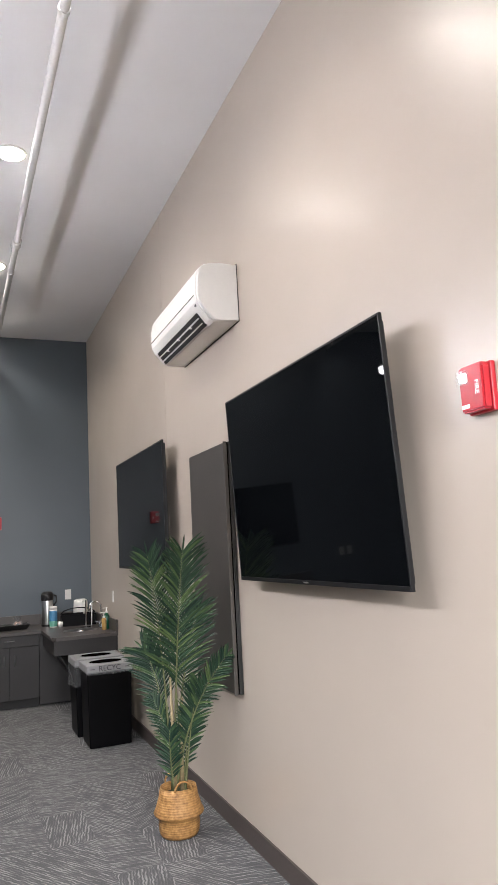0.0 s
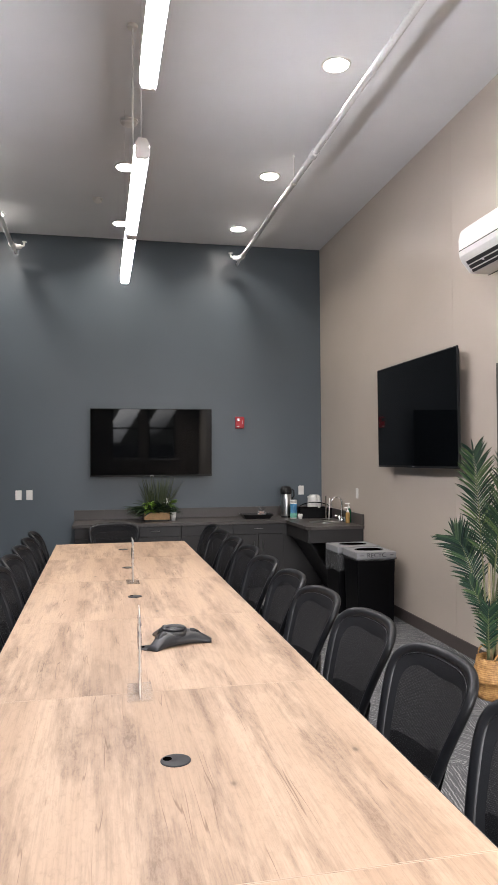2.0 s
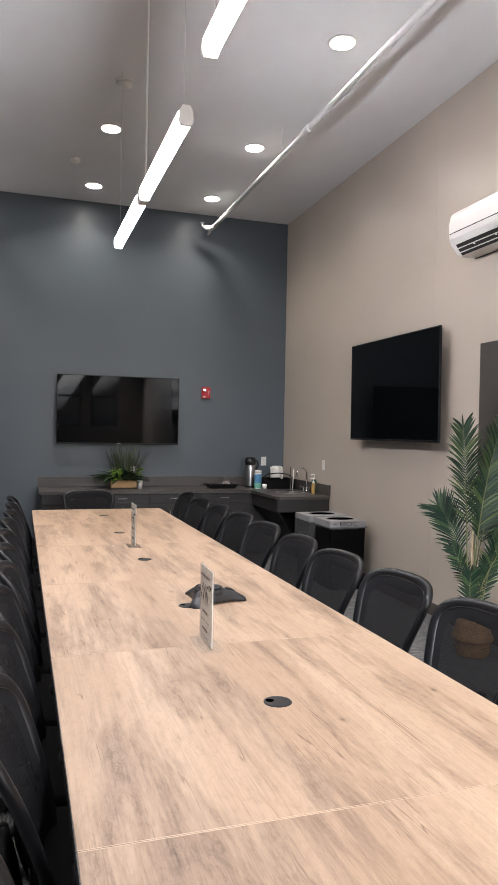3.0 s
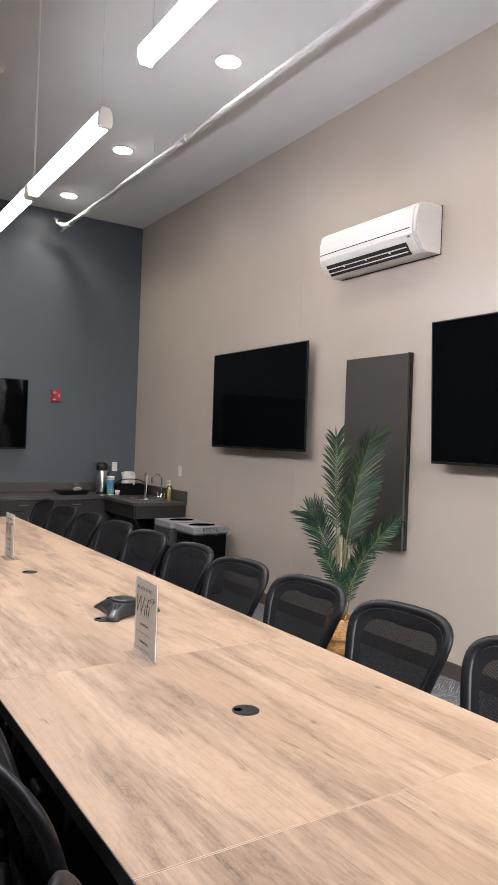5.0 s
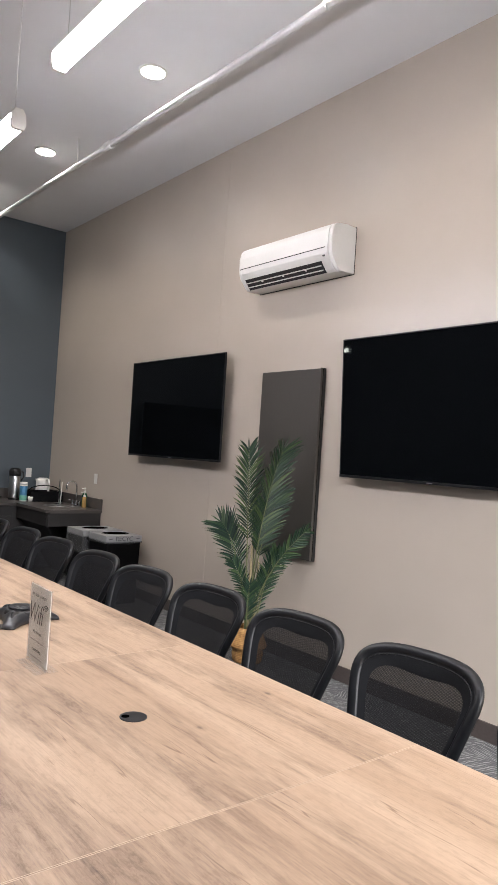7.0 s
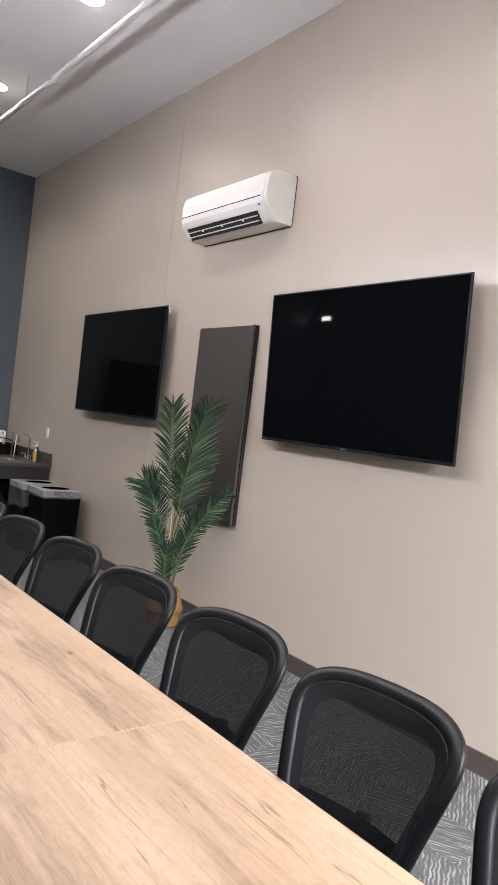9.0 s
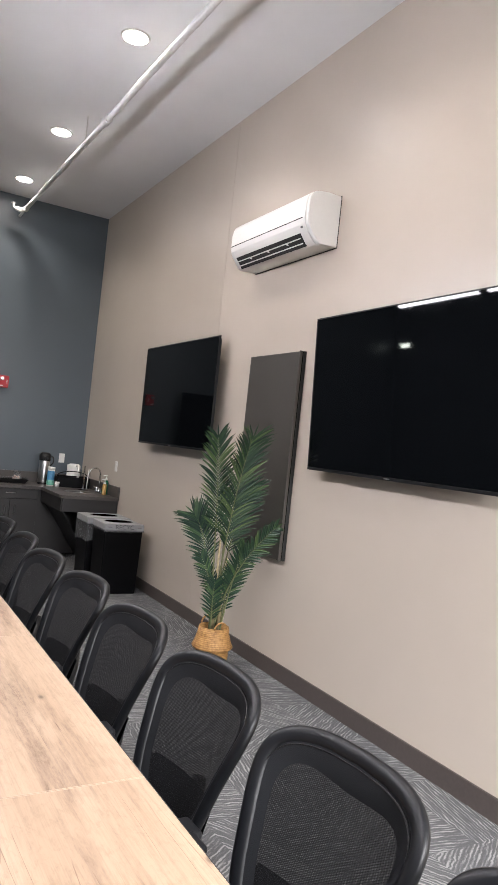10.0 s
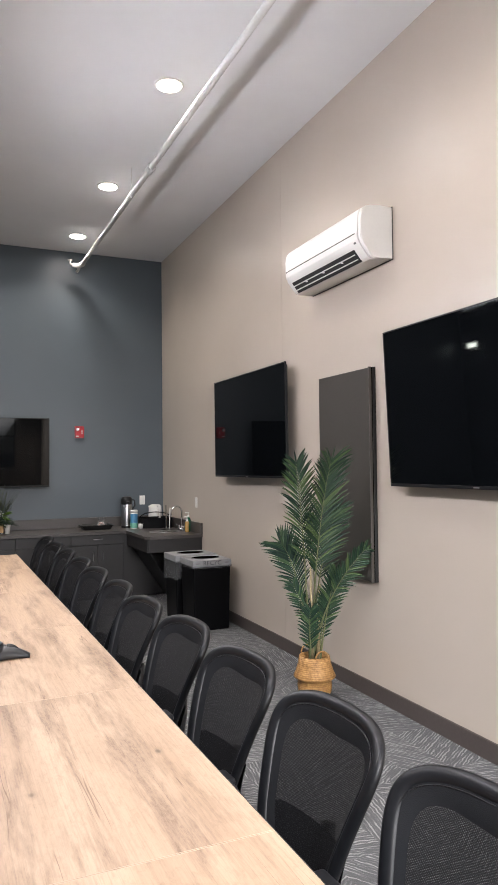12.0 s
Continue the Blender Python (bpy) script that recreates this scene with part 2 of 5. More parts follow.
def oak_laminate():
    """Pale rustic oak laminate with weathered grey-brown drifts, fine grain and small knots."""
    m, n, l, b = mat("oak_laminate")
    geo = n.new("ShaderNodeNewGeometry")
    info = n.new("ShaderNodeObjectInfo")
    shift = n.new("ShaderNodeCombineXYZ")
    mulr = n.new("ShaderNodeMath"); mulr.operation = "MULTIPLY"; mulr.inputs[1].default_value = 7.0
    l.new(info.outputs["Random"], mulr.inputs[0]); l.new(mulr.outputs[0], shift.inputs["X"])
    base = n.new("ShaderNodeVectorMath"); base.operation = "ADD"
    l.new(geo.outputs["Position"], base.inputs[0]); l.new(shift.outputs["Vector"], base.inputs[1])

    def tex(scale, detail, rough, dist=0.0):
        mp = n.new("ShaderNodeMapping"); mp.inputs["Scale"].default_value = scale
        l.new(base.outputs["Vector"], mp.inputs["Vector"])
        t = n.new("ShaderNodeTexNoise"); t.inputs["Scale"].default_value = 1; t.inputs["Detail"].default_value = detail
        t.inputs["Roughness"].default_value = rough; t.inputs["Distortion"].default_value = dist
        l.new(mp.outputs["Vector"], t.inputs["Vector"])
        return t
    def mixer(kind, fac, a, b_):
        mx = n.new("ShaderNodeMixRGB"); mx.blend_type = kind
        for sock, v in (("Fac", fac), ("Color1", a), ("Color2", b_)):
            if isinstance(v, (int, float)):
                mx.inputs[sock].default_value = v
            elif isinstance(v, tuple):
                mx.inputs[sock].default_value = (*v, 1)
            else:
                l.new(v, mx.inputs[sock])
        return mx.outputs["Color"]

    def shade(t, stops):
        r = ramp(n, [(p, (v, v, v)) for p, v in stops])
        l.new(t if not hasattr(t, "outputs") else t.outputs["Fac"], r.inputs["Fac"])
        return r.outputs["Color"]

    tone = tex((6.5, 0.55, 1), 3, 0.5)
    drift = tex((8.5, 1.15, 1), 10, 0.70, 0.2)
    mottle = tex((80, 30, 1), 8, 0.75, 0.6)
    grain = tex((230, 5.5, 1), 4, 0.62, 0.3)
    lines = tex((26, 1.1, 1), 2, 0.5)
    fibre = tex((95, 2.6, 1), 5, 0.6, 0.3)
    gate = tex((9, 2.6, 1), 2, 0.5)
    pale = mixer("MIX", shade(tone, [(0.38, 0), (0.62, 1)]), (0.459, 0.326, 0.227), (0.389, 0.266, 0.179))
    patch = shade(drift, [(0.487, 0), (0.562, 0.5), (0.65, 1)])
    mott = shade(mottle, [(0.36, 0.35), (0.56, 1)])
    amount = mixer("MULTIPLY", 1.0, patch, mott)
    wood = mixer("MIX", amount, pale, (0.178, 0.113, 0.074))
    wood = mixer("MULTIPLY", 0.22, wood, shade(fibre, [(0.37, 0.60), (0.50, 1)]))
    wood = mixer("MULTIPLY", 0.5, wood, shade(mottle, [(0.34, 0.66), (0.5, 1)]))
    wood = mixer("MULTIPLY", 0.34, wood, shade(grain, [(0.36, 0.62), (0.52, 1)]))
    # thin dark cracks along contour lines of a stretched noise, broken up by a second one
    crack = shade(lines, [(0.488, 1), (0.497, 0), (0.503, 0), (0.512, 1)])
    wood = mixer("MULTIPLY", shade(gate, [(0.53, 0), (0.61, 0.62)]), wood, mixer("MIX", crack, (0.30, 0.22, 0.17), (1.0, 1.0, 1.0)))
    vor = n.new("ShaderNodeTexVoronoi"); vor.inputs["Scale"].default_value = 1
    mpv = n.new("ShaderNodeMapping"); mpv.inputs["Scale"].default_value = (5.2, 3.0, 0.01)
    l.new(base.outputs["Vector"], mpv.inputs["Vector"]); l.new(mpv.outputs["Vector"], vor.inputs["Vector"])
    knot = shade(vor.outputs["Distance"], [(0.022, 0.22), (0.05, 0.8), (0.10, 1)])
    m3 = n.new("ShaderNodeMixRGB"); m3.blend_type = "MULTIPLY"; m3.inputs["Fac"].default_value = 0.75
    l.new(wood, m3.inputs["Color1"]); l.new(knot, m3.inputs["Color2"])
    l.new(m3.outputs["Color"], b.inputs["Base Color"])
    rr = n.new("ShaderNodeMapRange"); rr.inputs["To Min"].default_value, rr.inputs["To Max"].default_value = 0.50, 0.62
    l.new(grain.outputs["Fac"], rr.inputs["Value"]); l.new(rr.outputs["Result"], b.inputs["Roughness"])
    bp = n.new("ShaderNodeBump"); bp.inputs["Strength"].default_value = 0.12; bp.inputs["Distance"].default_value = 0.001
    l.new(grain.outputs["Fac"], bp.inputs["Height"]); l.new(bp.outputs["Normal"], b.inputs["Normal"])
    return m


def mesh_fabric():
    """See-through black office mesh: fine slanting weave."""
    m, n, l, b = mat("mesh_fabric")
    b.inputs["Base Color"].default_value = (0.0065, 0.0065, 0.0075, 1); b.inputs["Roughness"].default_value = 0.8; b.inputs["Specular IOR Level"].default_value = 0.15
    tc = n.new("ShaderNodeTexCoord")
    waves = []
    for rot in (0.6, -0.6):
        mp = n.new("ShaderNodeMapping"); mp.inputs["Rotation"].default_value = (0, rot, 0)
        l.new(tc.outputs["Object"], mp.inputs["Vector"])
        w = n.new("ShaderNodeTexWave"); w.bands_direction = "Z"; w.inputs["Scale"].default_value = 78
        l.new(mp.outputs["Vector"], w.inputs["Vector"]); waves.append(w)
    mx = n.new("ShaderNodeMath"); mx.operation = "MULTIPLY"
    l.new(waves[0].outputs["Fac"], mx.inputs[0]); l.new(waves[1].outputs["Fac"], mx.inputs[1])
    mr = n.new("ShaderNodeMapRange"); mr.inputs["To Min"].default_value, mr.inputs["To Max"].default_value = 0.04, 0.27
    l.new(mx.outputs[0], mr.inputs["Value"])
    tr = n.new("ShaderNodeBsdfTransparent"); ms = n.new("ShaderNodeMixShader")
    l.new(mr.outputs["Result"], ms.inputs["Fac"]); l.new(b.outputs["BSDF"], ms.inputs[1]); l.new(tr.outputs["BSDF"], ms.inputs[2])
    l.new(ms.outputs["Shader"], n["Material Output"].inputs["Surface"])
    return m


def leaf_material():
    m, n, l, b = mat("palm_leaf")
    geo = n.new("ShaderNodeNewGeometry")
    info = n.new("ShaderNodeObjectInfo")
    r1 = ramp(n, [(0.0, (0.008, 0.023, 0.018)), (0.55, (0.024, 0.053, 0.030)), (1.0, (0.076, 0.115, 0.048))])
    r2 = ramp(n, [(0.0, (0.6, 0.75, 0.8)), (1.0, (1.15, 1.1, 0.9))])
    l.new(geo.outputs["Random Per Island"], r1.inputs["Fac"]); l.new(info.outputs["Random"], r2.inputs["Fac"])
    mu = n.new("ShaderNodeMixRGB"); mu.blend_type = "MULTIPLY"; mu.inputs["Fac"].default_value = 0.8
    l.new(r1.outputs["Color"], mu.inputs["Color1"]); l.new(r2.outputs["Color"], mu.inputs["Color2"])
    l.new(mu.outputs["Color"], b.inputs["Base Color"])
    b.inputs["Roughness"].default_value = 0.42
    b.inputs["Specular IOR Level"].default_value = 0.36
    return m


def wicker_material():
    m, n, l, b = mat("seagrass")
    v = coords(n, l)
    w1 = n.new("ShaderNodeTexWave"); w1.bands_direction = "Z"; w1.inputs["Scale"].default_value = 26; w1.inputs["Distortion"].default_value = 1.2
    w1.inputs["Detail"].default_value = 2
    no = n.new("ShaderNodeTexNoise"); no.inputs["Scale"].default_value = 45; no.inputs["Detail"].default_value = 4
    l.new(v, w1.inputs["Vector"]); l.new(v, no.inputs["Vector"])
    ad = n.new("ShaderNodeMath"); ad.operation = "MULTIPLY_ADD"; ad.inputs[1].default_value = 0.16
    l.new(w1.outputs["Fac"], ad.inputs[0]); l.new(no.outputs["Fac"], ad.inputs[2])
    r = ramp(n, [(0.3, (0.16, 0.075, 0.022)), (0.6, (0.30, 0.155, 0.048)), (0.9, (0.44, 0.25, 0.085))])
    l.new(ad.outputs[0], r.inputs["Fac"]); l.new(r.outputs["Color"], b.inputs["Base Color"])
    b.inputs["Roughness"].default_value = 0.65
    bp = n.new("ShaderNodeBump"); bp.inputs["Strength"].default_value = 0.9; bp.inputs["Distance"].default_value = 0.004
    l.new(ad.outputs[0], bp.inputs["Height"]); l.new(bp.outputs["Normal"], b.inputs["Normal"])
    return m


def clear(name, tint=(1, 1, 1), rough=0.02, mix=0.8):
    """Thin clear plastic or glass: mostly see-through with a glossy face."""
    m, n, l, b = mat(name)
    b.inputs["Base Color"].default_value = (*tint, 1); b.inputs["Roughness"].default_value = rough
    tr = n.new("ShaderNodeBsdfTransparent"); tr.inputs["Color"].default_value = (*tint, 1)
    ms = n.new("ShaderNodeMixShader"); ms.inputs["Fac"].default_value = mix
    l.new(b.outputs["BSDF"], ms.inputs[1]); l.new(tr.outputs["BSDF"], ms.inputs[2])
    l.new(ms.outputs["Shader"], n["Material Output"].inputs["Surface"])
    return m


def thin_card(name, colour):
    """Printed card that lets some light through."""
    m, n, l, b = mat(name)
    b.inputs["Base Color"].default_value = (*colour, 1); b.inputs["Roughness"].default_value = 0.4
    no = n.new("ShaderNodeTexNoise"); no.inputs["Scale"].default_value = 400
    bp = n.new("ShaderNodeBump"); bp.inputs["Strength"].default_value = 0.05; bp.inputs["Distance"].default_value = 0.001
    l.new(coords(n, l), no.inputs["Vector"]); l.new(no.outputs["Fac"], bp.inputs["Height"]); l.new(bp.outputs["Normal"], b.inputs["Normal"])
    tl = n.new("ShaderNodeBsdfTranslucent"); tl.inputs["Color"].default_value = (*colour, 1)
    ms = n.new("ShaderNodeMixShader"); ms.inputs["Fac"].default_value = 0.4
    l.new(b.outputs["BSDF"], ms.inputs[1]); l.new(tl.outputs["BSDF"], ms.inputs[2])
    l.new(ms.outputs["Shader"], n["Material Output"].inputs["Surface"])
    return m


BEIGE = wall_paint("beige_wall_paint", (0.428, 0.373, 0.317), 0.33, 0.65)
BLUE = wall_paint("slate_blue_wall_paint", (0.080, 0.100, 0.117), 0.36, 0.5)
CEIL = wall_paint("ceiling_paint", (0.72, 0.73, 0.75), 0.75, 0.3)
CARPET = carpet_material()
OAK = oak_laminate()
MESH = mesh_fabric()
LEAF = leaf_material()
SEAGRASS = wicker_material()
RUBBER = simple("dark_brown_vinyl", (0.06, 0.048, 0.044), 0.5)
BLACK = simple("black_plastic", (0.009, 0.009, 0.010), 0.4, bump=0.03, spec=0.4)
RIM = simple("black_satin_rim", (0.006, 0.0065, 0.008), 0.42, bump=0.02, spec=0.28)
BORDER = simple("dense_black_mesh", (0.010, 0.0105, 0.012), 0.85, bump=0.35, grain=420, spec=0.12)
FABRIC = simple("black_fabric", (0.006, 0.006, 0.0075), 0.9, bump=0.3, grain=300, spec=0.15)
EDGE = simple("black_edge_band", (0.012, 0.012, 0.013), 0.5)
STEEL_BLACK = simple("black_powder_steel", (0.015, 0.015, 0.016), 0.45, 0.2)
SCREEN = simple("screen_glass", (0.002, 0.0024, 0.003), 0.028, bump=0, spread=0.05, spec=0.12)
BEZEL = simple("tv_bezel", (0.005, 0.005, 0.006), 0.45, spec=0.25)
PANEL = simple("charcoal_brown_panel", (0.043, 0.038, 0.033), 0.42, spread=0.06)
PANEL_SIDE = simple("dark_panel_edge", (0.008, 0.008, 0.008), 0.4)
WHITE = simple("white_plastic", (0.70, 0.69, 0.665), 0.3, spread=0.02, bump=0.01)
WHITE_PAINT = simple("white_pipe_paint", (0.66, 0.66, 0.65), 0.4, spread=0.06)
DARK = simple("dark_void", (0.01, 0.01, 0.01), 0.6)
# near-black without gloss: painted shade for holes and grooves
VOID = simple("opening_shade_black", (0.001, 0.001, 0.001), 0.9, bump=0, spec=0.0)
GREY_VANE = simple("grey_vane", (0.13, 0.135, 0.135), 0.4)
CABINET = simple("charcoal_laminate", (0.017, 0.0155, 0.0155), 0.45, spread=0.08)
CTOP = simple("grey_brown_stone_laminate", (0.058, 0.051, 0.048), 0.36, spread=0.25, grain=140)
CHROME = simple("chrome", (0.75, 0.75, 0.76), 0.12, 1.0, spread=0.03, bump=0)
STAINLESS = simple("brushed_stainless", (0.55, 0.55, 0.55), 0.28, 1.0, spread=0.06)
RED = simple("red_alarm_plastic", (0.40, 0.012, 0.022), 0.35, spread=0.05)
BINBLACK = simple("black_bin_plastic", (0.002, 0.002, 0.0025), 0.42, spec=0.07)
LID = simple("grey_bin_lid", (0.22, 0.22, 0.225), 0.45)
BAG = clear("clear_bin_liner", (0.72, 0.73, 0.74), 0.12, 0.93)
ACRYLIC = clear("clear_acrylic", (0.98, 0.985, 0.985), 0.03, 0.91)
PAPER = thin_card("white_paper_insert", (0.90, 0.885, 0.865))
INK = simple("dark_ink", (0.03, 0.03, 0.032), 0.6)
SOFT_INK = simple("soft_grey_ink", (0.07, 0.067, 0.065), 0.6)
GREYINK = simple("grey_ink", (0.38, 0.37, 0.36), 0.6)
PINE = simple("pale_pine", (0.50, 0.30, 0.13), 0.55, spread=0.2)
STEM = simple("palm_stem", (0.11, 0.12, 0.052), 0.6, spread=0.25)
STALK = simple("tan_palm_stalk", (0.23, 0.185, 0.10), 0.6, spread=0.3)
GREEN_B = simple("bottle_green", (0.01, 0.085, 0.045), 0.15)
YELLOW_B = simple("amber_soap", (0.40, 0.25, 0.09), 0.2)
BLUE_L = simple("blue_label", (0.06, 0.20, 0.36), 0.4)
GREEN_L = simple("green_label", (0.12, 0.34, 0.26), 0.4)
LIME = simple("lime_leaf", (0.20, 0.34, 0.05), 0.5, spread=0.3)
DULL_GREEN = simple("dull_green_leaf", (0.06, 0.078, 0.04), 0.5, spread=0.3)
GLASS = clear("window_glass", (0.97, 0.98, 1.0), 0.01, 0.92)
FRAME = simple("dark_window_frame", (0.03, 0.03, 0.032), 0.4)
TUBE = glow("lamp_diffuser", (0.975, 0.957, 1.03), LAMP)
DISC = glow("downlight_lens", (1.0, 0.93, 0.89), DOWN)
PHONE_GREY = simple("grey_phone_body", (0.020, 0.021, 0.024), 0.33)

# ---- large structure ----
XL, XR, YF, YB, H = -3.72, 1.555, -2.25, 8.998, 4.27
SKEW = 0.66  # degrees by which the beige wall leans off the room's axis


def wall_x(y):
    """Face of the beige wall at y."""
    return 1.55 - math.tan(radians(SKEW)) * (9.0 - y)


def along(inset, out, y0, y1, z0, z1):
    """A strip that follows the beige wall, from inset to out off its face."""
    return prism([(wall_x(y0) - out, y0), (wall_x(y0) - inset, y0), (wall_x(y1) - inset, y1), (wall_x(y1) - out, y1)], z0, z1, "z")


tagged(obj("floor", box(XL - 0.2, XR + 0.2, YF - 0.2, YB + 0.2, -0.12, 0), CARPET), "charcoal grey carpet with pale slanting strokes", "floor", kind="structure")
tagged(obj("ceiling", box(XL - 0.2, XR + 0.2, YF - 0.2, YB + 0.2, H, H + 0.15), CEIL), "light grey painted ceiling", "ceiling", kind="structure")
tagged(obj("wall_east", along(-0.15, 0, YF - 0.2, YB, 0, H), BEIGE), "beige satin painted wall", "wall", kind="structure")
tagged(obj("wall_west", box(XL - 0.15, XL, YF - 0.2, YB, 0, H), BLUE), "slate blue painted wall", "wall", kind="structure")
tagged(obj("wall_north", box(XL - 0.15, XR + 0.15, YB, YB + 0.15, 0, H), BLUE), "slate blue satin painted wall", "wall", kind="structure")
WIN = [(-0.98, -0.22), (0.02, 0.78)]
W0, W1 = 1.15, 3.45
bm = box(XL, WIN[0][0], YF - 0.2, YF, 0, H)
box(WIN[1][1], 1.42, YF - 0.2, YF, 0, H, bm=bm)
box(WIN[0][1], WIN[1][0], YF - 0.2, YF, W0, W1, bm=bm)
box(WIN[0][0], WIN[1][1], YF - 0.2, YF, 0, W0, bm=bm)
box(WIN[0][0], WIN[1][1], YF - 0.2, YF, W1, H, bm=bm)
tagged(obj("wall_south", bm, BEIGE), "beige painted wall with two tall windows", "wall", kind="structure")
for i, (a, b_) in enumerate(WIN):
    w = tagged(new("window_%d" % (i + 1)), "tall dark-framed window in the beige wall", "window", kind="structure")
    fr = box(a, a + 0.05, YF - 0.14, YF - 0.06, W0, W1)
    box(b_ - 0.05, b_, YF - 0.14, YF - 0.06, W0, W1, bm=fr)
    box(a + 0.05, b_ - 0.05, YF - 0.14, YF - 0.06, W0, W0 + 0.05, bm=fr)
    box(a + 0.05, b_ - 0.05, YF - 0.14, YF - 0.06, W1 - 0.05, W1, bm=fr)
    box(a + 0.05, b_ - 0.05, YF - 0.13, YF - 0.07, 1.98, 2.03, bm=fr)
    part("window_frame", fr, FRAME, w)
    for z0, z1 in ((W0 + 0.05, 1.98), (2.03, W1 - 0.05)):
        pn = part("pane", box(a + 0.05, b_ - 0.05, YF - 0.103, YF - 0.097, z0, z1), GLASS, w)
        pn.visible_shadow = False
    part("window_sill", box(a - 0.03, b_ + 0.03, YF - 0.02, YF + 0.05, W0 - 0.03, W0, 0.004), WHITE_PAINT, w)
for nm, bx in (("baseboard_north", (XL, -1.6, YB - 0.012, YB, 0, 0.105)),
               ("baseboard_west", (XL, XL + 0.012, YF, YB, 0, 0.105)), ("baseboard_south", (XL + 0.012, 1.40, YF, YF + 0.012, 0, 0.105))):
    tagged(obj(nm, box(*bx, 0.003), RUBBER), "dark brown vinyl baseboard along the wall", "baseboard", kind="structure")
tagged(obj("baseboard_east", along(0, 0.012, YF + 0.013, 7.60, 0, 0.105), RUBBER), "dark brown vinyl baseboard along the beige wall", "baseboard", kind="structure")
tagged(obj("wall_joint", along(0, 0.0014, 5.387, 5.391, 0.12, H), BEIGE), "thin vertical joint in the beige wall", "wall joint", kind="structure")
tagged(obj("ground", box(-60, 60, -120, YF - 0.2, -0.3, -0.14), simple("asphalt", (0.06, 0.06, 0.06), 0.9)), "grey asphalt outside the windows", "ground", kind="structure")


# ---- ceiling: downlights, pendants, pipes, detectors ----
def lens_disc():
    bm = bmesh.new()
    bm.faces.new([bm.verts.new((0.0845 * math.cos(-2 * math.pi * k / 40), 0.0845 * math.sin(-2 * math.pi * k / 40), -0.0085)) for k in range(40)])
    return bm


def downlight():
    e = thing("downlight", "round white recessed downlight, lit, in the grey ceiling", "ceiling light", "recessed downlights")
    part("trim_ring", lathe([(0.105, 0), (0.103, -0.006), (0.087, -0.008), (0.087, -0.002), (0.104, -0.0005)], 40), WHITE, e, smooth=True)
    part("lens", lens_disc(), DISC, e, "glowing round lens")
    return e


first = downlight()
first.matrix_basis = pose(*DOWNLIGHTS[0], H - 0.001)
for x, y in DOWNLIGHTS[1:]:
    copy_thing(first, pose(x, y, H - 0.001))


def pendant(y0, y1, ym, z):
    e = thing("pendant_light", "long white linear pendant lamp with glowing diffuser, lit", "pendant light", "linear pendants", (-1.084, 0, 0))
    prof = [(-0.049, 0.052), (-0.046, 0.0), (-0.036, -0.018), (-0.018, -0.027), (0.018, -0.027), (0.036, -0.018), (0.046, 0.0), (0.049, 0.052)]
    top = [(-0.050, 0.0525), (0.050, 0.0525), (0.048, 0.060), (0.040, 0.070), (0.024, 0.082), (-0.024, 0.082), (-0.040, 0.070), (-0.048, 0.060)]
    cap = [(a * 1.06, b * 1.06) for a, b in [(-0.047, 0.0), (-0.036, -0.026), (0.036, -0.026), (0.047, 0.0), (0.042, 0.055), (0.024, 0.083), (-0.024, 0.083), (-0.042, 0.055)]]
    mv = lambda o: [(a * 0.70, b * 0.8 + z) for a, b in o]
    for a, b_ in ((y0, ym - 0.05), (ym + 0.05, y1)):
        part("diffuser", prism(mv(prof), a + 0.02, b_ - 0.0), TUBE, e, "glowing white diffuser")
        part("housing", prism(mv(top), a + 0.02, b_ - 0.0), WHITE, e)
    for a, b_ in ((y0, y0 + 0.02), (ym - 0.05, ym + 0.05), (y1 - 0.0, y1 + 0.02)):
        part("end_cap", prism(mv(cap), a, b_), WHITE, e, "white plastic end cap")
    part("power_cord", tube([(0.012, ym, z + 0.064), (0.012, ym, H - 0.02)], 0.006, 8), WHITE, e, "white power cord")
    part("canopy", lathe([(0.03, H - 0.025), (0.032, H - 0.02), (0.032, H - 0.0005)], 28, (0.012, ym)), WHITE, e, smooth=False)
    for y in (y0 + 0.06, y1 - 0.06):
        part("wire", tube([(0, y, z + 0.064), (0, y, H - 0.001)], 0.0012, 6), STAINLESS, e)


pendant(0.58, 3.0, 1.80, 3.04)
pendant(3.43, 5.78, 4.62, 2.945)


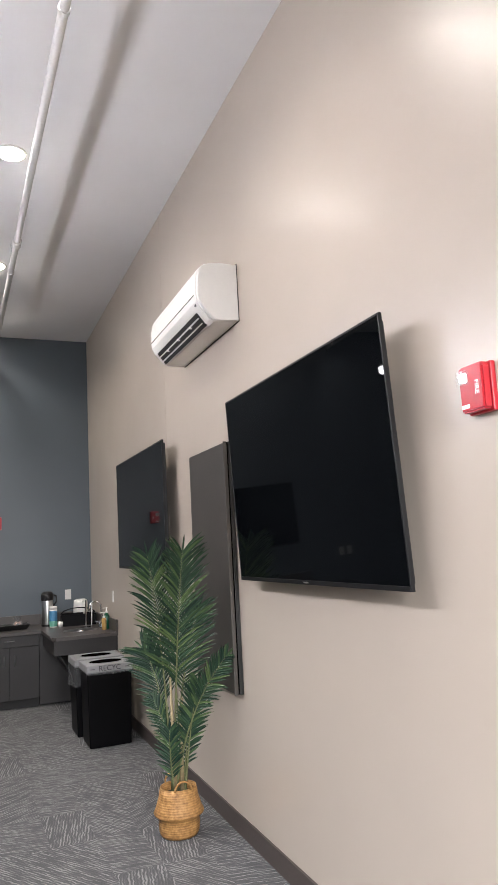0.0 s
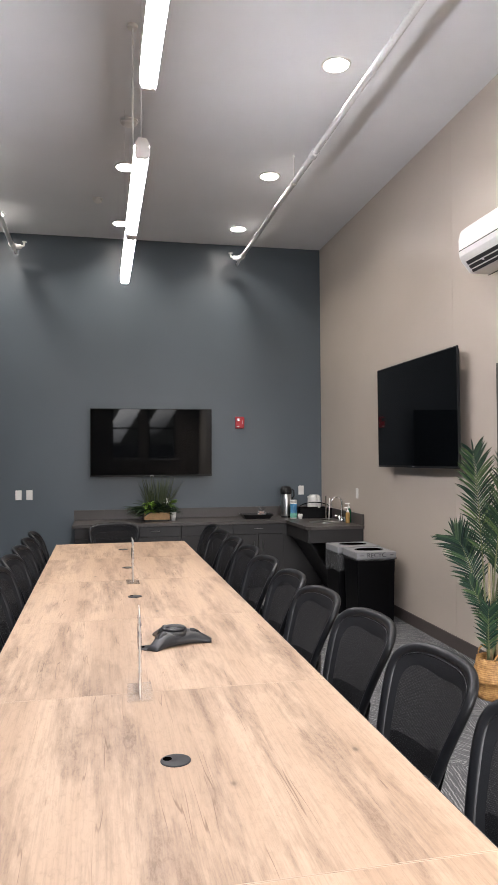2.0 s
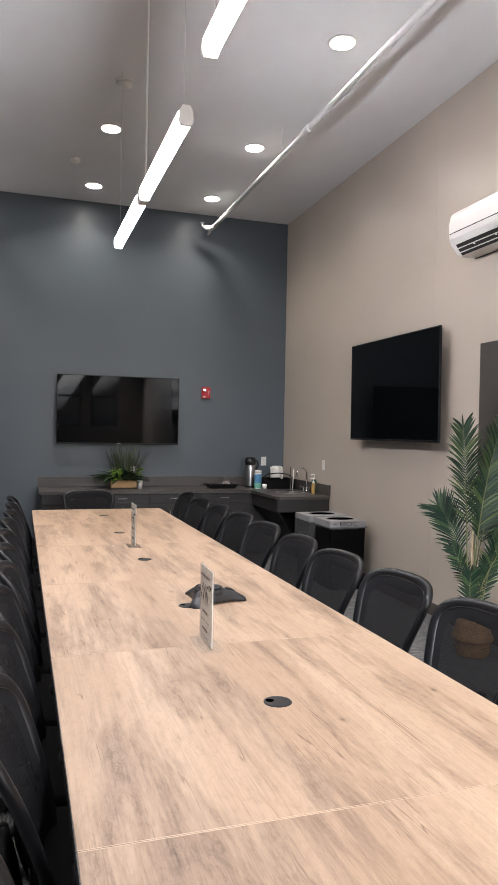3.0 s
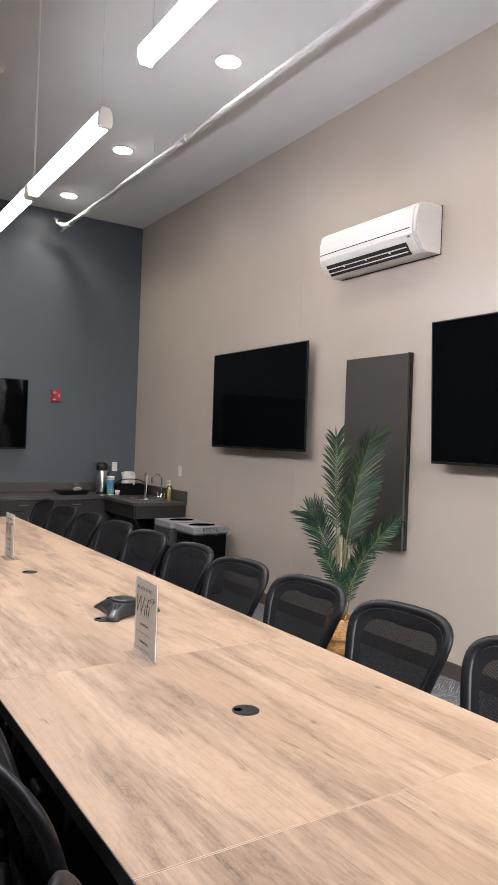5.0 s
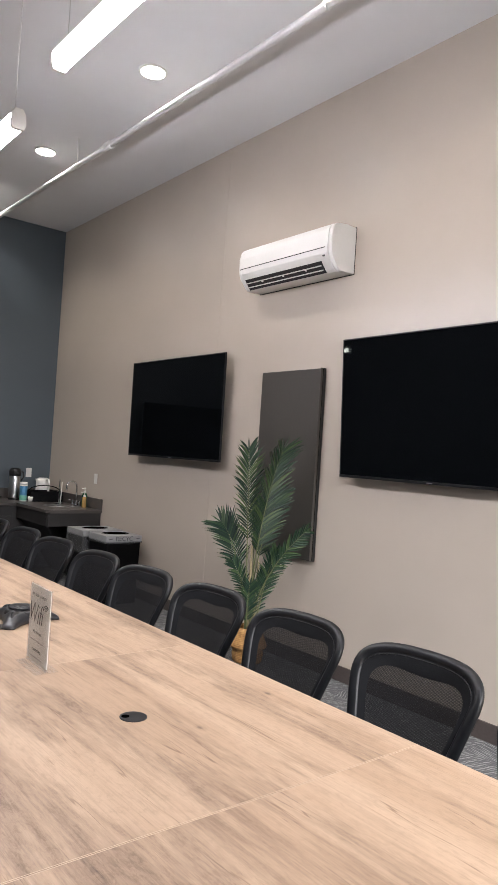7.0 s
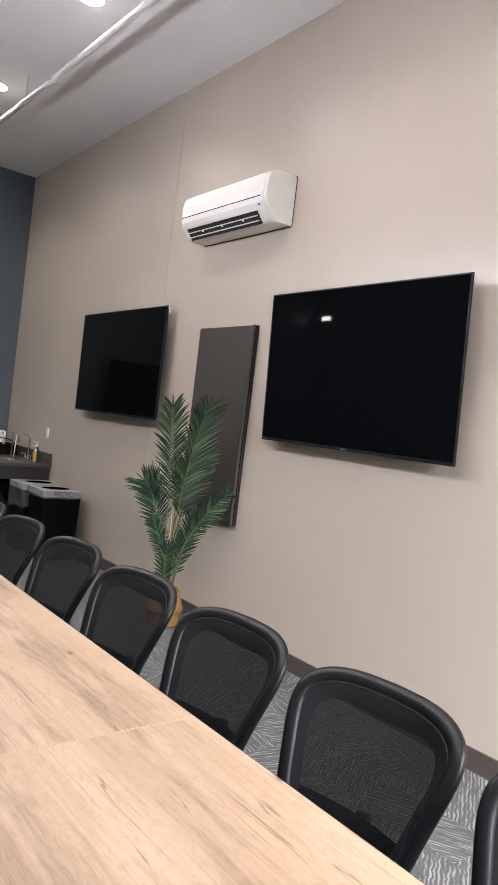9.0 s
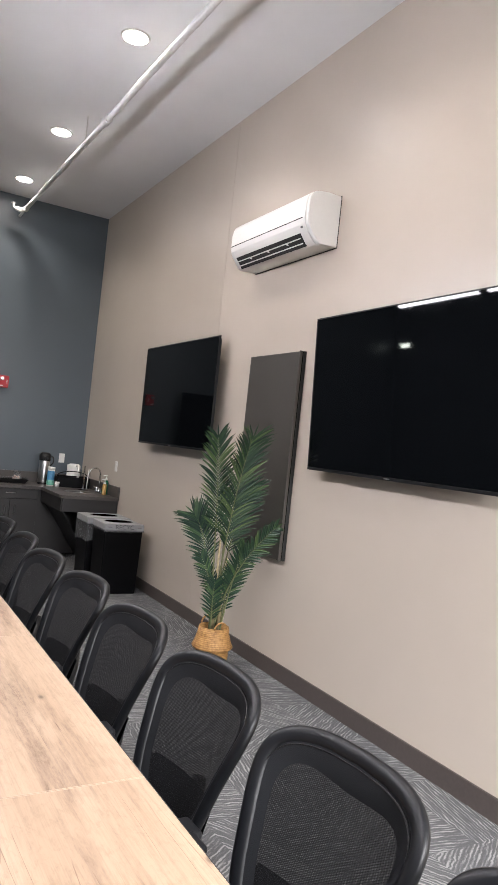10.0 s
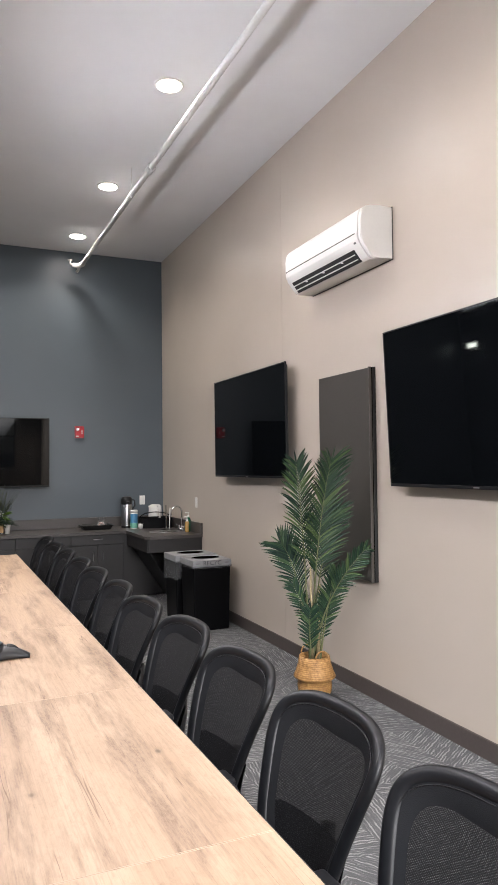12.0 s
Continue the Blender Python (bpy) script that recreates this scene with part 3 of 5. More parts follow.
def sprinkler_pipe(x, flip):
    e = thing("sprinkler_pipe", "white painted sprinkler pipe hung below the ceiling", "pipe", at=(x, 0, 0))
    z = 4.02
    part("pipe", tube([(0, YF, z), (0, 8.62, z)], 0.024, 16), WHITE_PAINT, e, smooth=True)
    for y in (5.65, 2.1):
        part("coupling", tube([(0, y - 0.05, z), (0, y - 0.045, z), (0, y - 0.02, z), (0, y + 0.02, z), (0, y + 0.045, z), (0, y + 0.05, z)], [0.03, 0.036, 0.033, 0.033, 0.036, 0.03], 18), WHITE_PAINT, e, smooth=True)
    for y in (6.25, 3.1, 0.2):
        part("hanger", tube([(0, y, z + 0.024), (0, y, H)], 0.005, 8), WHITE_PAINT, e)
        part("clamp", tube([(0, y - 0.012, z), (0, y + 0.012, z)], 0.029, 16), WHITE_PAINT, e)
    part("elbow", tube([(0, 8.58, z), (0, 8.63, z), (-0.02 * flip, 8.665, z - 0.003), (-0.06 * flip, 8.68, z - 0.005), (-0.10 * flip, 8.68, z + 0.0)], [0.031, 0.031, 0.030, 0.029, 0.026], 16), WHITE_PAINT, e, smooth=True)
    part("nipple", tube([(-0.012 * flip, 8.66, z), (-0.02 * flip, 8.75, z - 0.03), (-0.03 * flip, 8.80, z - 0.05)], 0.016, 12), WHITE_PAINT, e, smooth=True)
    hd = part("sprinkler_head", tube([(-0.10 * flip, 8.68, z), (-0.13 * flip, 8.68, z + 0.012), (-0.135 * flip, 8.68, z + 0.05)], [0.016, 0.012, 0.01], 10), WHITE_PAINT, e)
    part("deflector", lathe([(0.0, z + 0.05), (0.028, z + 0.052), (0.028, z + 0.055), (0.0, z + 0.056)], 16, (-0.135 * flip, 8.68)), WHITE_PAINT, hd)


sprinkler_pipe(0.435, 1)
sprinkler_pipe(-2.27, -1)
for x, y, r in ((-1.045, 5.89, 0.075), (-1.30, 7.67, 0.055)):
    e = thing("smoke_detector", "round white detector on the grey ceiling", "detector", at=(x, y, H - 0.0005))
    part("base", lathe([(r, -0.012), (r, 0)], 28), WHITE, e)
    part("cover", lathe([(0, -0.045), (r * 0.5, -0.043), (r * 0.8, -0.03), (r * 0.92, -0.0125)], 28), WHITE, e, smooth=True)


# ---- screens ----
def television(w, h, label, m, mount=0.12):
    """Screen looks along its own -y, centre at the origin."""
    e = new("television"); e.matrix_basis = m
    tagged(e, label, "television")
    part("screen", box(-w / 2 + 0.006, w / 2 - 0.006, -0.003, 0.004, -h / 2 + 0.016, h / 2 - 0.006), SCREEN, e, "glossy black screen, switched off")
    fr = box(-w / 2, -w / 2 + 0.008, -0.005, 0.010, -h / 2, h / 2, 0.001)
    box(w / 2 - 0.008, w / 2, -0.005, 0.010, -h / 2, h / 2, 0.001, bm=fr)
    box(-w / 2 + 0.008, w / 2 - 0.008, -0.005, 0.010, h / 2 - 0.008, h / 2, 0.001, bm=fr)
    box(-w / 2 + 0.008, w / 2 - 0.008, -0.007, 0.010, -h / 2, -h / 2 + 0.018, 0.001, bm=fr)
    part("bezel", fr, BEZEL, e)
    part("back_cover", box(-w / 2 + 0.02, w / 2 - 0.02, 0.0045, 0.030, -h / 2 + 0.02, h / 2 - 0.02, 0.006), BLACK, e)
    part("rear_housing", box(-w * 0.38, w * 0.38, 0.03, 0.065, -h * 0.42, h * 0.16, 0.012), BLACK, e)
    mt = box(-0.24, -0.19, 0.065, mount, -0.22, 0.22)
    box(0.19, 0.24, 0.065, mount, -0.22, 0.22, bm=mt)
    box(-0.32, 0.32, mount - 0.012, mount + 0.03, -0.10, 0.10, bm=mt)
    part("wall_bracket", mt, STEEL_BLACK, e)
    part("badge", box(-0.022, 0.022, -0.0085, -0.0065, -h / 2 + 0.006, -h / 2 + 0.012), STAINLESS, e)
    return e


television(1.53, 0.95, "large black flat television, off, tilted down from the beige wall", pose(1.366, 2.932, 1.895, 2.6, 0, -90 - SKEW), 0.083)
television(1.595, 0.945, "large black flat television, off, mounted on the beige wall", pose(1.398, 5.905, 1.921, 0.3, 0, -90 - SKEW * 0.5), 0.086)
television(1.468, 0.825, "black flat television, off, mounted on the blue wall above the counter", pose(-0.663, 8.80, 1.738, 1.0, 0, 0), 0.168)

e = thing("wall_panel", "tall charcoal-brown flat panel hung on the beige wall", "panel", at=(wall_x(4.33), 4.33, 0), rz=-SKEW)
part("board", box(-0.05, -0.0, -0.335, 0.345, 0.782, 2.2, 0.004), PANEL, e)
part("edge_trim", box(-0.056, -0.034, -0.343, -0.3355, 0.778, 2.204, 0.002), PANEL, e, "raised edge strip")
# black strip: the groove's shade is in its colour
part("edge_groove", box(-0.034, -0.026, -0.339, -0.3355, 0.780, 2.202), VOID, e, "edge groove, its shade put in as black")
part("edge_trim", box(-0.026, -0.002, -0.343, -0.3355, 0.778, 2.204, 0.002), PANEL_SIDE, e, "darker edge strip")


def air_conditioner():
    e = thing("air_conditioner", "white wall-mounted split air conditioner with open louvre", "air conditioner", at=(wall_x(3.77), 3.77, 0), rz=-SKEW)
    y0, y1, z0, z1 = 0.0, 1.06, 2.865, 3.203
    prof = [(-0.004, z0 + 0.004), (-0.14, z0), (-0.165, z0 + 0.012), (-0.222, z0 + 0.084), (-0.240, z0 + 0.115), (-0.246, z0 + 0.15), (-0.243, z1 - 0.10), (-0.236, z1 - 0.055), (-0.224, z1 - 0.032), (-0.200, z1 - 0.014), (-0.16, z1 - 0.004), (-0.10, z1), (-0.004, z1)]
    bmx = prism(prof, y0 + 0.035, y1 - 0.035)
    part("body", bmx, WHITE, e)
    side = [(a * (1.0 if a > -0.1 else 0.985), b) for a, b in prof]
    for a, b_ in ((y0, y0 + 0.034), (y1 - 0.034, y1)):
        s = prism(side, a, b_)
        bmesh.ops.bevel(s, geom=[ed for ed in s.edges if abs(ed.verts[0].co.y - ed.verts[1].co.y) < 1e-4 and ed.verts[0].co.x < -0.05], offset=0.006, segments=2, affect="EDGES")
        part("side_cover", s, WHITE, e)
    part("panel_gap", box(-0.2475, -0.238, y0 + 0.06, y1 - 0.02, z0 + 0.1515, z0 + 0.1575), DARK, e, "dark gap below the front panel")
    # the body stays closed; this dark strip paints the outlet's inner shade
    slot = prism([(-0.216, z0 + 0.071), (-0.207, z0 + 0.077), (-0.150, z0 + 0.006), (-0.159, z0 - 0.002)], y0 + 0.12, y1 - 0.06)
    part("outlet", slot, DARK, e, "dark strip for the shade inside the air outlet")
    for f, g in ((0.44, 0.51), (0.74, 0.81)):
        (xa, za), (xb, zb) = [(-0.234 + 0.072 * q, z0 + 0.088 - 0.092 * q) for q in (f, g)]
        part("vane", prism([(xa, za), (xa - 0.003, za - 0.002), (xb - 0.003, zb - 0.002), (xb, zb)], y0 + 0.13, y1 - 0.07), WHITE, e, "thin white louvre blade")
    for y in (0.3, 0.55, 0.8):
        part("clip", box(-0.206, -0.188, y - 0.003, y + 0.003, z0 + 0.032, z0 + 0.044, 0.001), WHITE, e)
    part("indicator", box(-0.236, -0.222, y0 + 0.07, y0 + 0.09, z0 + 0.095, z0 + 0.106, 0.001), GREY_VANE, e)
    part("backing_plate", box(-0.004, 0, y0 - 0.004, y1 + 0.004, z0 - 0.002, z1 + 0.003), DARK, e)


air_conditioner()


def fire_alarm(m, words):
    e = new("fire_alarm"); e.matrix_basis = m
    tagged(e, "red wall fire alarm with clear strobe and white lettering", "fire alarm")
    part("back_box", box(-0.055, 0.055, -0.02, 0, -0.075, 0.075, 0.004), RED, e)
    b_ = prism([(-0.052, -0.07), (0.052, -0.07), (0.055, 0.06), (0.05, 0.072), (-0.05, 0.072), (-0.055, 0.06)], -0.052, -0.0205)
    bmesh.ops.bevel(b_, geom=b_.edges[:], offset=0.006, segments=2, affect="EDGES")
    part("cover", b_, RED, e)
    part("strobe", box(-0.05, -0.002, -0.068, -0.0525, 0.012, 0.058, 0.006), ACRYLIC, e, "clear strobe lens")
    part("reflector", box(-0.043, -0.01, -0.058, -0.0525, 0.018, 0.05, 0.002), CHROME, e)
    part("label_plate", box(-0.046, -0.012, -0.0535, -0.0525, -0.058, -0.046), WHITE, e)
    if words:
        text_mesh(words, 0.024, WHITE, "lettering", e, Matrix.Translation((0.026, -0.0528, -0.0)) @ Euler((radians(90), radians(90), 0)).to_matrix().to_4x4(), "white word")


fire_alarm(pose(wall_x(1.84), 1.84, 2.03, 0, 0, -90 - SKEW), "FIRE")
fire_alarm(pose(0.462, YB, 1.995, 0, 0, 0), "FIRE")


def wall_plate(m, label):
    e = new("wall_plate"); e.matrix_basis = m
    tagged(e, label, "wall plate")
    part("plate", box(-0.036, 0.036, -0.007, 0, -0.058, 0.058, 0.003), WHITE, e)
    part("rocker", box(-0.017, 0.017, -0.010, -0.0072, -0.033, 0.033, 0.001), WHITE, e)


wall_plate(pose(1.27, YB, 1.122), "white outlet plate on the blue wall")
wall_plate(pose(wall_x(7.65), 7.65, 1.14, 0, 0, -90 - SKEW), "white outlet plate on the beige wall")
wall_plate(pose(-2.235, YB, 1.117), "white switch plate on the blue wall")
wall_plate(pose(-2.11, YB, 1.117), "white switch plate on the blue wall")

# ---- meeting table ----
STRIP = simple("pale_laminate_edge", (0.49, 0.36, 0.26), 0.45)
GROMMET = simple("charcoal_grommet_plastic", (0.016, 0.016, 0.018), 0.45, spec=0.25)
YS = [0.39, 1.535, 2.68, 3.82, 4.965, 6.05, 7.09]
TX0, TX1, TZ = -1.687, -0.473, 0.737


def table(y0, y1):
    cx, cy = (TX0 + TX1) / 2, (y0 + y1) / 2
    e = thing("meeting_table", "rustic pale oak laminate table on black legs, pushed against its neighbours", "table", "joined meeting tables", (cx, cy, 0))
    hx, hy = (TX1 - TX0) / 2, (y1 - y0) / 2
    part("tabletop", box(-hx + 0.002, hx - 0.002, -hy + 0.0012, hy - 0.0012, TZ - 0.03, TZ, 0.0012, 1), OAK, e, "pale oak laminate with grey-brown drifts")
    for sx in (-1, 1):
        part("edge_band", box(min(sx * hx, sx * (hx - 0.002)), max(sx * hx, sx * (hx - 0.002)), -hy + 0.0012, hy - 0.0012, TZ - 0.04, TZ - 0.001), EDGE, e, "black edge band")
        part("rail", box(sx * (hx - 0.06) - 0.02, sx * (hx - 0.06) + 0.02, -hy + 0.05, hy - 0.05, TZ - 0.075, TZ - 0.0305), STEEL_BLACK, e)
    for sy in (-1, 1):
        part("cross_rail", box(-hx + 0.081, hx - 0.081, sy * (hy - 0.08) - 0.02, sy * (hy - 0.08) + 0.02, TZ - 0.075, TZ - 0.0305), STEEL_BLACK, e)
        for sx in (-1, 1):
            x, y = sx * (hx - 0.10), sy * (hy - 0.08)
            lg = tube([(x, y, 0.02), (x, y, TZ - 0.076)], 0.022, 12)
            part("leg", merge(lg, lathe([(0.03, 0), (0.03, 0.018), (0.024, 0.022)], 14, (x, y))), STEEL_BLACK, e)
    for sy in (-1, 1):
        part("end_strip", box(-hx + 0.003, hx - 0.003, sy * (hy - 0.0023) - 0.0011, sy * (hy - 0.0023) + 0.0011, TZ + 0.0001, TZ + 0.0004), STRIP, e, "pale laminate end edge")
    gr = part("grommet", lathe([(0.041, TZ + 0.0003), (0.041, TZ + 0.002), (0.038, TZ + 0.003), (0.0, TZ + 0.0034)], 32), GROMMET, e, "round black cable grommet")
    # solid disc on the grommet, black to stand for the shaded hole
    part("cable_slot", lathe([(0.012, TZ + 0.0030), (0.012, TZ + 0.0038), (0, TZ + 0.0038)], 18, (-0.021, 0.010)), VOID, gr, "flat black disc for the shade in the cable hole")


for a, b_ in zip(YS, YS[1:]):
    table(a, b_)


# ---- chairs ----
BZ0, BZ1 = 0.44, 0.904


def back_point(u, v):
    """Place on the curved backrest: u across in metres, v from 0 at the bottom to 1 at the top."""
    z = BZ0 + (BZ1 - BZ0) * v
    y = -0.118 - 0.19 * v + 0.02 * math.sin(math.pi * v) + 0.067 * (u / 0.28) ** 2
    return Vector((u, y, z))


def back_outline(k, scale=1.0):
    th = 2 * math.pi * k
    c, s = math.cos(th), math.sin(th)
    p = 2 / (3.7 if s > 0 else 3.0)
    u = 0.299 * math.copysign(abs(c) ** p, c)
    w = math.copysign(abs(s) ** p, s)
    u *= 0.735 + 0.195 * w + 0.07 * w * w
    return u * scale, 0.5 + 0.5 * w * scale


def dip(k, scale):
    """Outline of the sheer window: inside the border, sagging in the middle of its top edge."""
    u, v = back_outline(k, scale)
    if v > 0.5:
        v -= 0.10 * ((v - 0.5) * 2) ** 3 * (0.5 + 0.5 * math.cos(math.pi * min(1, abs(u) / 0.20)))
    return u, v



def sheet(inner, outer, n=72, rings=6, window=0.8):
    bm = bmesh.new()
    grid = []
    for j in range(rings + 1):
        s = inner + (outer - inner) * j / rings
        if s < 1e-4:
            grid.append([bm.verts.new(back_point(0, 0.5))])
        else:
            f = max(0.0, min(1.0, (0.95 - s) / (0.95 - window)))
            ring = []
            for i in range(n):
                (u0, v0), (u1, v1) = back_outline(i / n, s), dip(i / n, s)
                ring.append(bm.verts.new(back_point(u0 + (u1 - u0) * f, v0 + (v1 - v0) * f)))
            grid.append(ring)
    for a, b_ in zip(grid, grid[1:]):
        for i in range(n):
            j = (i + 1) % n
            bm.faces.new((a[0], b_[i], b_[j]) if len(a) == 1 else (a[i], a[j], b_[j], b_[i]))
    return bm


def office_chair():
    e = thing("office_chair", "black mesh-back office chair with curved rim, pushed to the table", "chair", "chairs round the table")
    # rim: a flattened bar swept round the outline
    bm, n = bmesh.new(), 64
    rings = []
    for i in range(n):
        p = back_point(*back_outline(i / n, 1.0)); q = back_point(*back_outline(i / n, 0.88))
        d = (back_point(*back_outline((i + 1) / n, 1.0)) - back_point(*back_outline((i - 1) / n, 1.0))).normalized()
        inw = (q - p); inw = (inw - d * inw.dot(d)).normalized(); nor = d.cross(inw)
        if nor.y < 0:
            nor = -nor
        rings.append([bm.verts.new(p + inw * (0.018 - 0.021 * math.cos(a)) + nor * 0.0150 * math.sin(a)) for a in [2 * math.pi * k / 12 for k in range(12)]])
    for i in range(n):
        a, b_ = rings[i], rings[(i + 1) % n]
        for k in range(12):
            bm.faces.new((a[k], a[(k + 1) % 12], b_[(k + 1) % 12], b_[k]))
    part("back_rim", bm, RIM, e, "smooth black rim", True)
    bd = sheet(0.73, 0.95, rings=6, window=0.74)
    for i, v in enumerate(bd.verts):
        v.co.y += 0.0115 * math.sin(0.5 * math.pi * (i // 72) / 6)
    part("back_seam", tube([back_point(*back_outline(i / 72, 0.872)) + Vector((0, 0.0112, 0)) for i in range(72)], 0.0016, 6, closed=True), BLACK, e, "dark seam inside the rim", True)
    part("back_border", bd, BORDER, e, "dense black border of the mesh", True)
    part("back_mesh", sheet(0.0, 0.74, rings=8, window=0.74), MESH, e, "see-through black mesh", True)
    lum = bmesh.new()
    cols = [[lum.verts.new(back_point(u, v) + Vector((0, -0.022 + dy, 0))) for v in (0.14, 0.2, 0.3, 0.36)] for dy in (0, -0.012) for u in [-0.17 + 0.034 * k for k in range(11)]]
    for layer in (0, 11):
        for i in range(10):
            for j in range(3):
                lum.faces.new((cols[layer + i][j], cols[layer + i + 1][j], cols[layer + i + 1][j + 1], cols[layer + i][j + 1]))
    part("lumbar_bar", lum, BLACK, e, smooth=True)
    sp = tube([(0, -0.02, 0.40), (0, -0.14, 0.40), (0, -0.205, 0.43), (0, -0.222, 0.52), (0, -0.235, 0.60)], [0.03, 0.03, 0.032, 0.028, 0.02], 10)
    part("spine", sp, BLACK, e, smooth=True)
    st = box(-0.245, 0.245, -0.165, 0.30, 0.425, 0.50, 0.034, 4)
    for v in st.verts:
        v.co.z += 0.02 * (abs(v.co.x) / 0.245) ** 2 - 0.03 * max(0, v.co.y - 0.17) / 0.13
    part("seat", st, FABRIC, e, "black upholstered seat", True)
    part("seat_pan", box(-0.16, 0.16, -0.16, 0.16, 0.385, 0.424, 0.01), BLACK, e)
    for sx in (-1, 1):
        part("arm_post", tube([(sx * 0.15, 0.02, 0.41), (sx * 0.25, 0.02, 0.41), (sx * 0.268, 0.02, 0.45), (sx * 0.266, 0.03, 0.596)], [0.02, 0.02, 0.02, 0.018], 10), BLACK, e, smooth=True)
        part("arm_pad", box(sx * 0.262 - 0.04, sx * 0.262 + 0.04, -0.08, 0.16, 0.61, 0.638, 0.013, 3), RIM, e, "black arm pad", True)
        part("arm_bracket", box(sx * 0.262 - 0.032, sx * 0.262 + 0.032, -0.02, 0.125, 0.5955, 0.6095, 0.003, 1), STAINLESS, e, "bright metal bracket under the arm pad")
    part("gas_column", lathe([(0.03, 0.10), (0.03, 0.24), (0.02, 0.245), (0.02, 0.384)], 16), STEEL_BLACK, e, smooth=False)
    hub = lathe([(0.045, 0.075), (0.05, 0.09), (0.045, 0.125), (0.03, 0.13)], 18)
    part("base_hub", hub, BLACK, e, smooth=True)
    for k in range(5):
        a = 2 * math.pi * k / 5 + 0.3
        c, s = math.cos(a), math.sin(a)
        leg = part("base_leg", tube([(0.035 * c, 0.035 * s, 0.105), (0.17 * c, 0.17 * s, 0.095), (0.29 * c, 0.29 * s, 0.075)], [0.024, 0.019, 0.014], 8), BLACK, e, smooth=True)
        w = tube([(0.295 * c - 0.026 * s, 0.295 * s + 0.026 * c, 0.029), (0.295 * c + 0.026 * s, 0.295 * s - 0.026 * c, 0.029)], 0.029, 14)
        merge(w, tube([(0.29 * c, 0.29 * s, 0.05), (0.29 * c, 0.29 * s, 0.075)], 0.008, 8))
        part("caster", w, BLACK, leg)
    return e


rnd = random.Random(4)
proto = office_chair()
RX, LX = -0.495, -1.595
places = [(-0.435, 0.585, 93), (-0.433, 1.16, 93.5), (-0.446, 1.74, 92.5), (-0.456, 2.321, 92.9), (-0.461, 2.904, 93.5), (-0.493, 3.451, 94)] + [(RX, 4.02 + 0.572 * i, 92) for i in range(6)] + [(LX, 6.66 - 0.53 * i, -90) for i in range(11)]
for i, (x, y, r) in enumerate(places):
    if i == len(places) - 1:
        x, y = -1.60, 1.20
    loose = 0 if i < 6 else 1
    m = pose(x + loose * rnd.uniform(-0.012, 0.012), y + loose * rnd.uniform(-0.015, 0.015), 0, 0, 0, r + loose * rnd.uniform(-3, 3))
    if i == 0:
        proto.matrix_basis = m
    else:
        copy_thing(proto, m)
copy_thing(proto, pose(-1.15, 7.10, 0, 0, 0, 178))["label"] = "black mesh-back office chair at the table's far end"


# ---- things on the table ----
def speakerphone():
    e = thing("speakerphone", "grey and black three-legged conference phone on the oak table", "conference phone", at=(-0.962, 3.320, TZ), rz=-9)

    def arm(a, wide, lift, r0, r1, n=12, m=9):
        """A tongue that arches from the middle down to its foot, rounded across."""
        c, s = math.cos(a), math.sin(a)
        bm, rows = bmesh.new(), []
        for j in range(n + 1):
            f = j / n
            r = r0 + (r1 - r0) * f
            ridge = 0.014 + 0.046 * math.cos(0.5 * math.pi * f ** 1.25) + lift
            half = wide * (0.36 + 0.64 * (1 - f) ** 2.0) * (1.0 if f < 0.94 else 0.85)
            rows.append([bm.verts.new((r * c - q * half * s, r * s + q * half * c, ridge - (0.55 * ridge) * abs(q) ** 2.4)) for q in [2 * k / (m - 1) - 1 for k in range(m)]])
        for p, q in zip(rows, rows[1:]):
            for i in range(m - 1):
                bm.faces.new((p[i], p[i + 1], q[i + 1], q[i]))
        low = [[bm.verts.new((v.co.x, v.co.y, max(0.0005, v.co.z * 0.25))) for v in (p[0], p[-1])] for p in rows]
        for k, (p, q) in enumerate(zip(rows, rows[1:])):
            bm.faces.new((p[0], q[0], low[k + 1][0], low[k][0])); bm.faces.new((p[-1], q[-1], low[k + 1][1], low[k][1]))
            bm.faces.new((low[k][0], low[k + 1][0], low[k + 1][1], low[k][1]))
        bm.faces.new(rows[-1] + [low[-1][1], low[-1][0]])
        return bm
    part("body", lathe([(0.0, 0.001), (0.060, 0.001), (0.068, 0.012), (0.072, 0.040), (0.062, 0.056), (0.0, 0.058)], 48), BLACK, e, "black round middle", True)
    for k in range(3):
        a = 2 * math.pi * k / 3
        leg = part("leg", arm(a, 0.082, 0.0, 0.02, 0.166), PHONE_GREY, e, "glossy dark grey leg", True)
        part("leg_inlay", arm(a, 0.030, 0.0014, 0.072, 0.140), BLACK, leg, "black inlay along the leg", True)
        c, s_ = math.cos(a), math.sin(a)
        part("foot", lathe([(0.016, 0.0), (0.017, 0.003), (0.013, 0.006)], 14, (0.150 * c, 0.150 * s_)), BLACK, leg)
    part("speaker_ring", lathe([(0.052, 0.057), (0.055, 0.064), (0.050, 0.068), (0.046, 0.066)], 40), PHONE_GREY, e, "grey ring round the grille", True)
    part("speaker_grille", lathe([(0.046, 0.060), (0.046, 0.0655), (0.0, 0.0672)], 40), BLACK, e, "black speaker grille", True)


speakerphone()


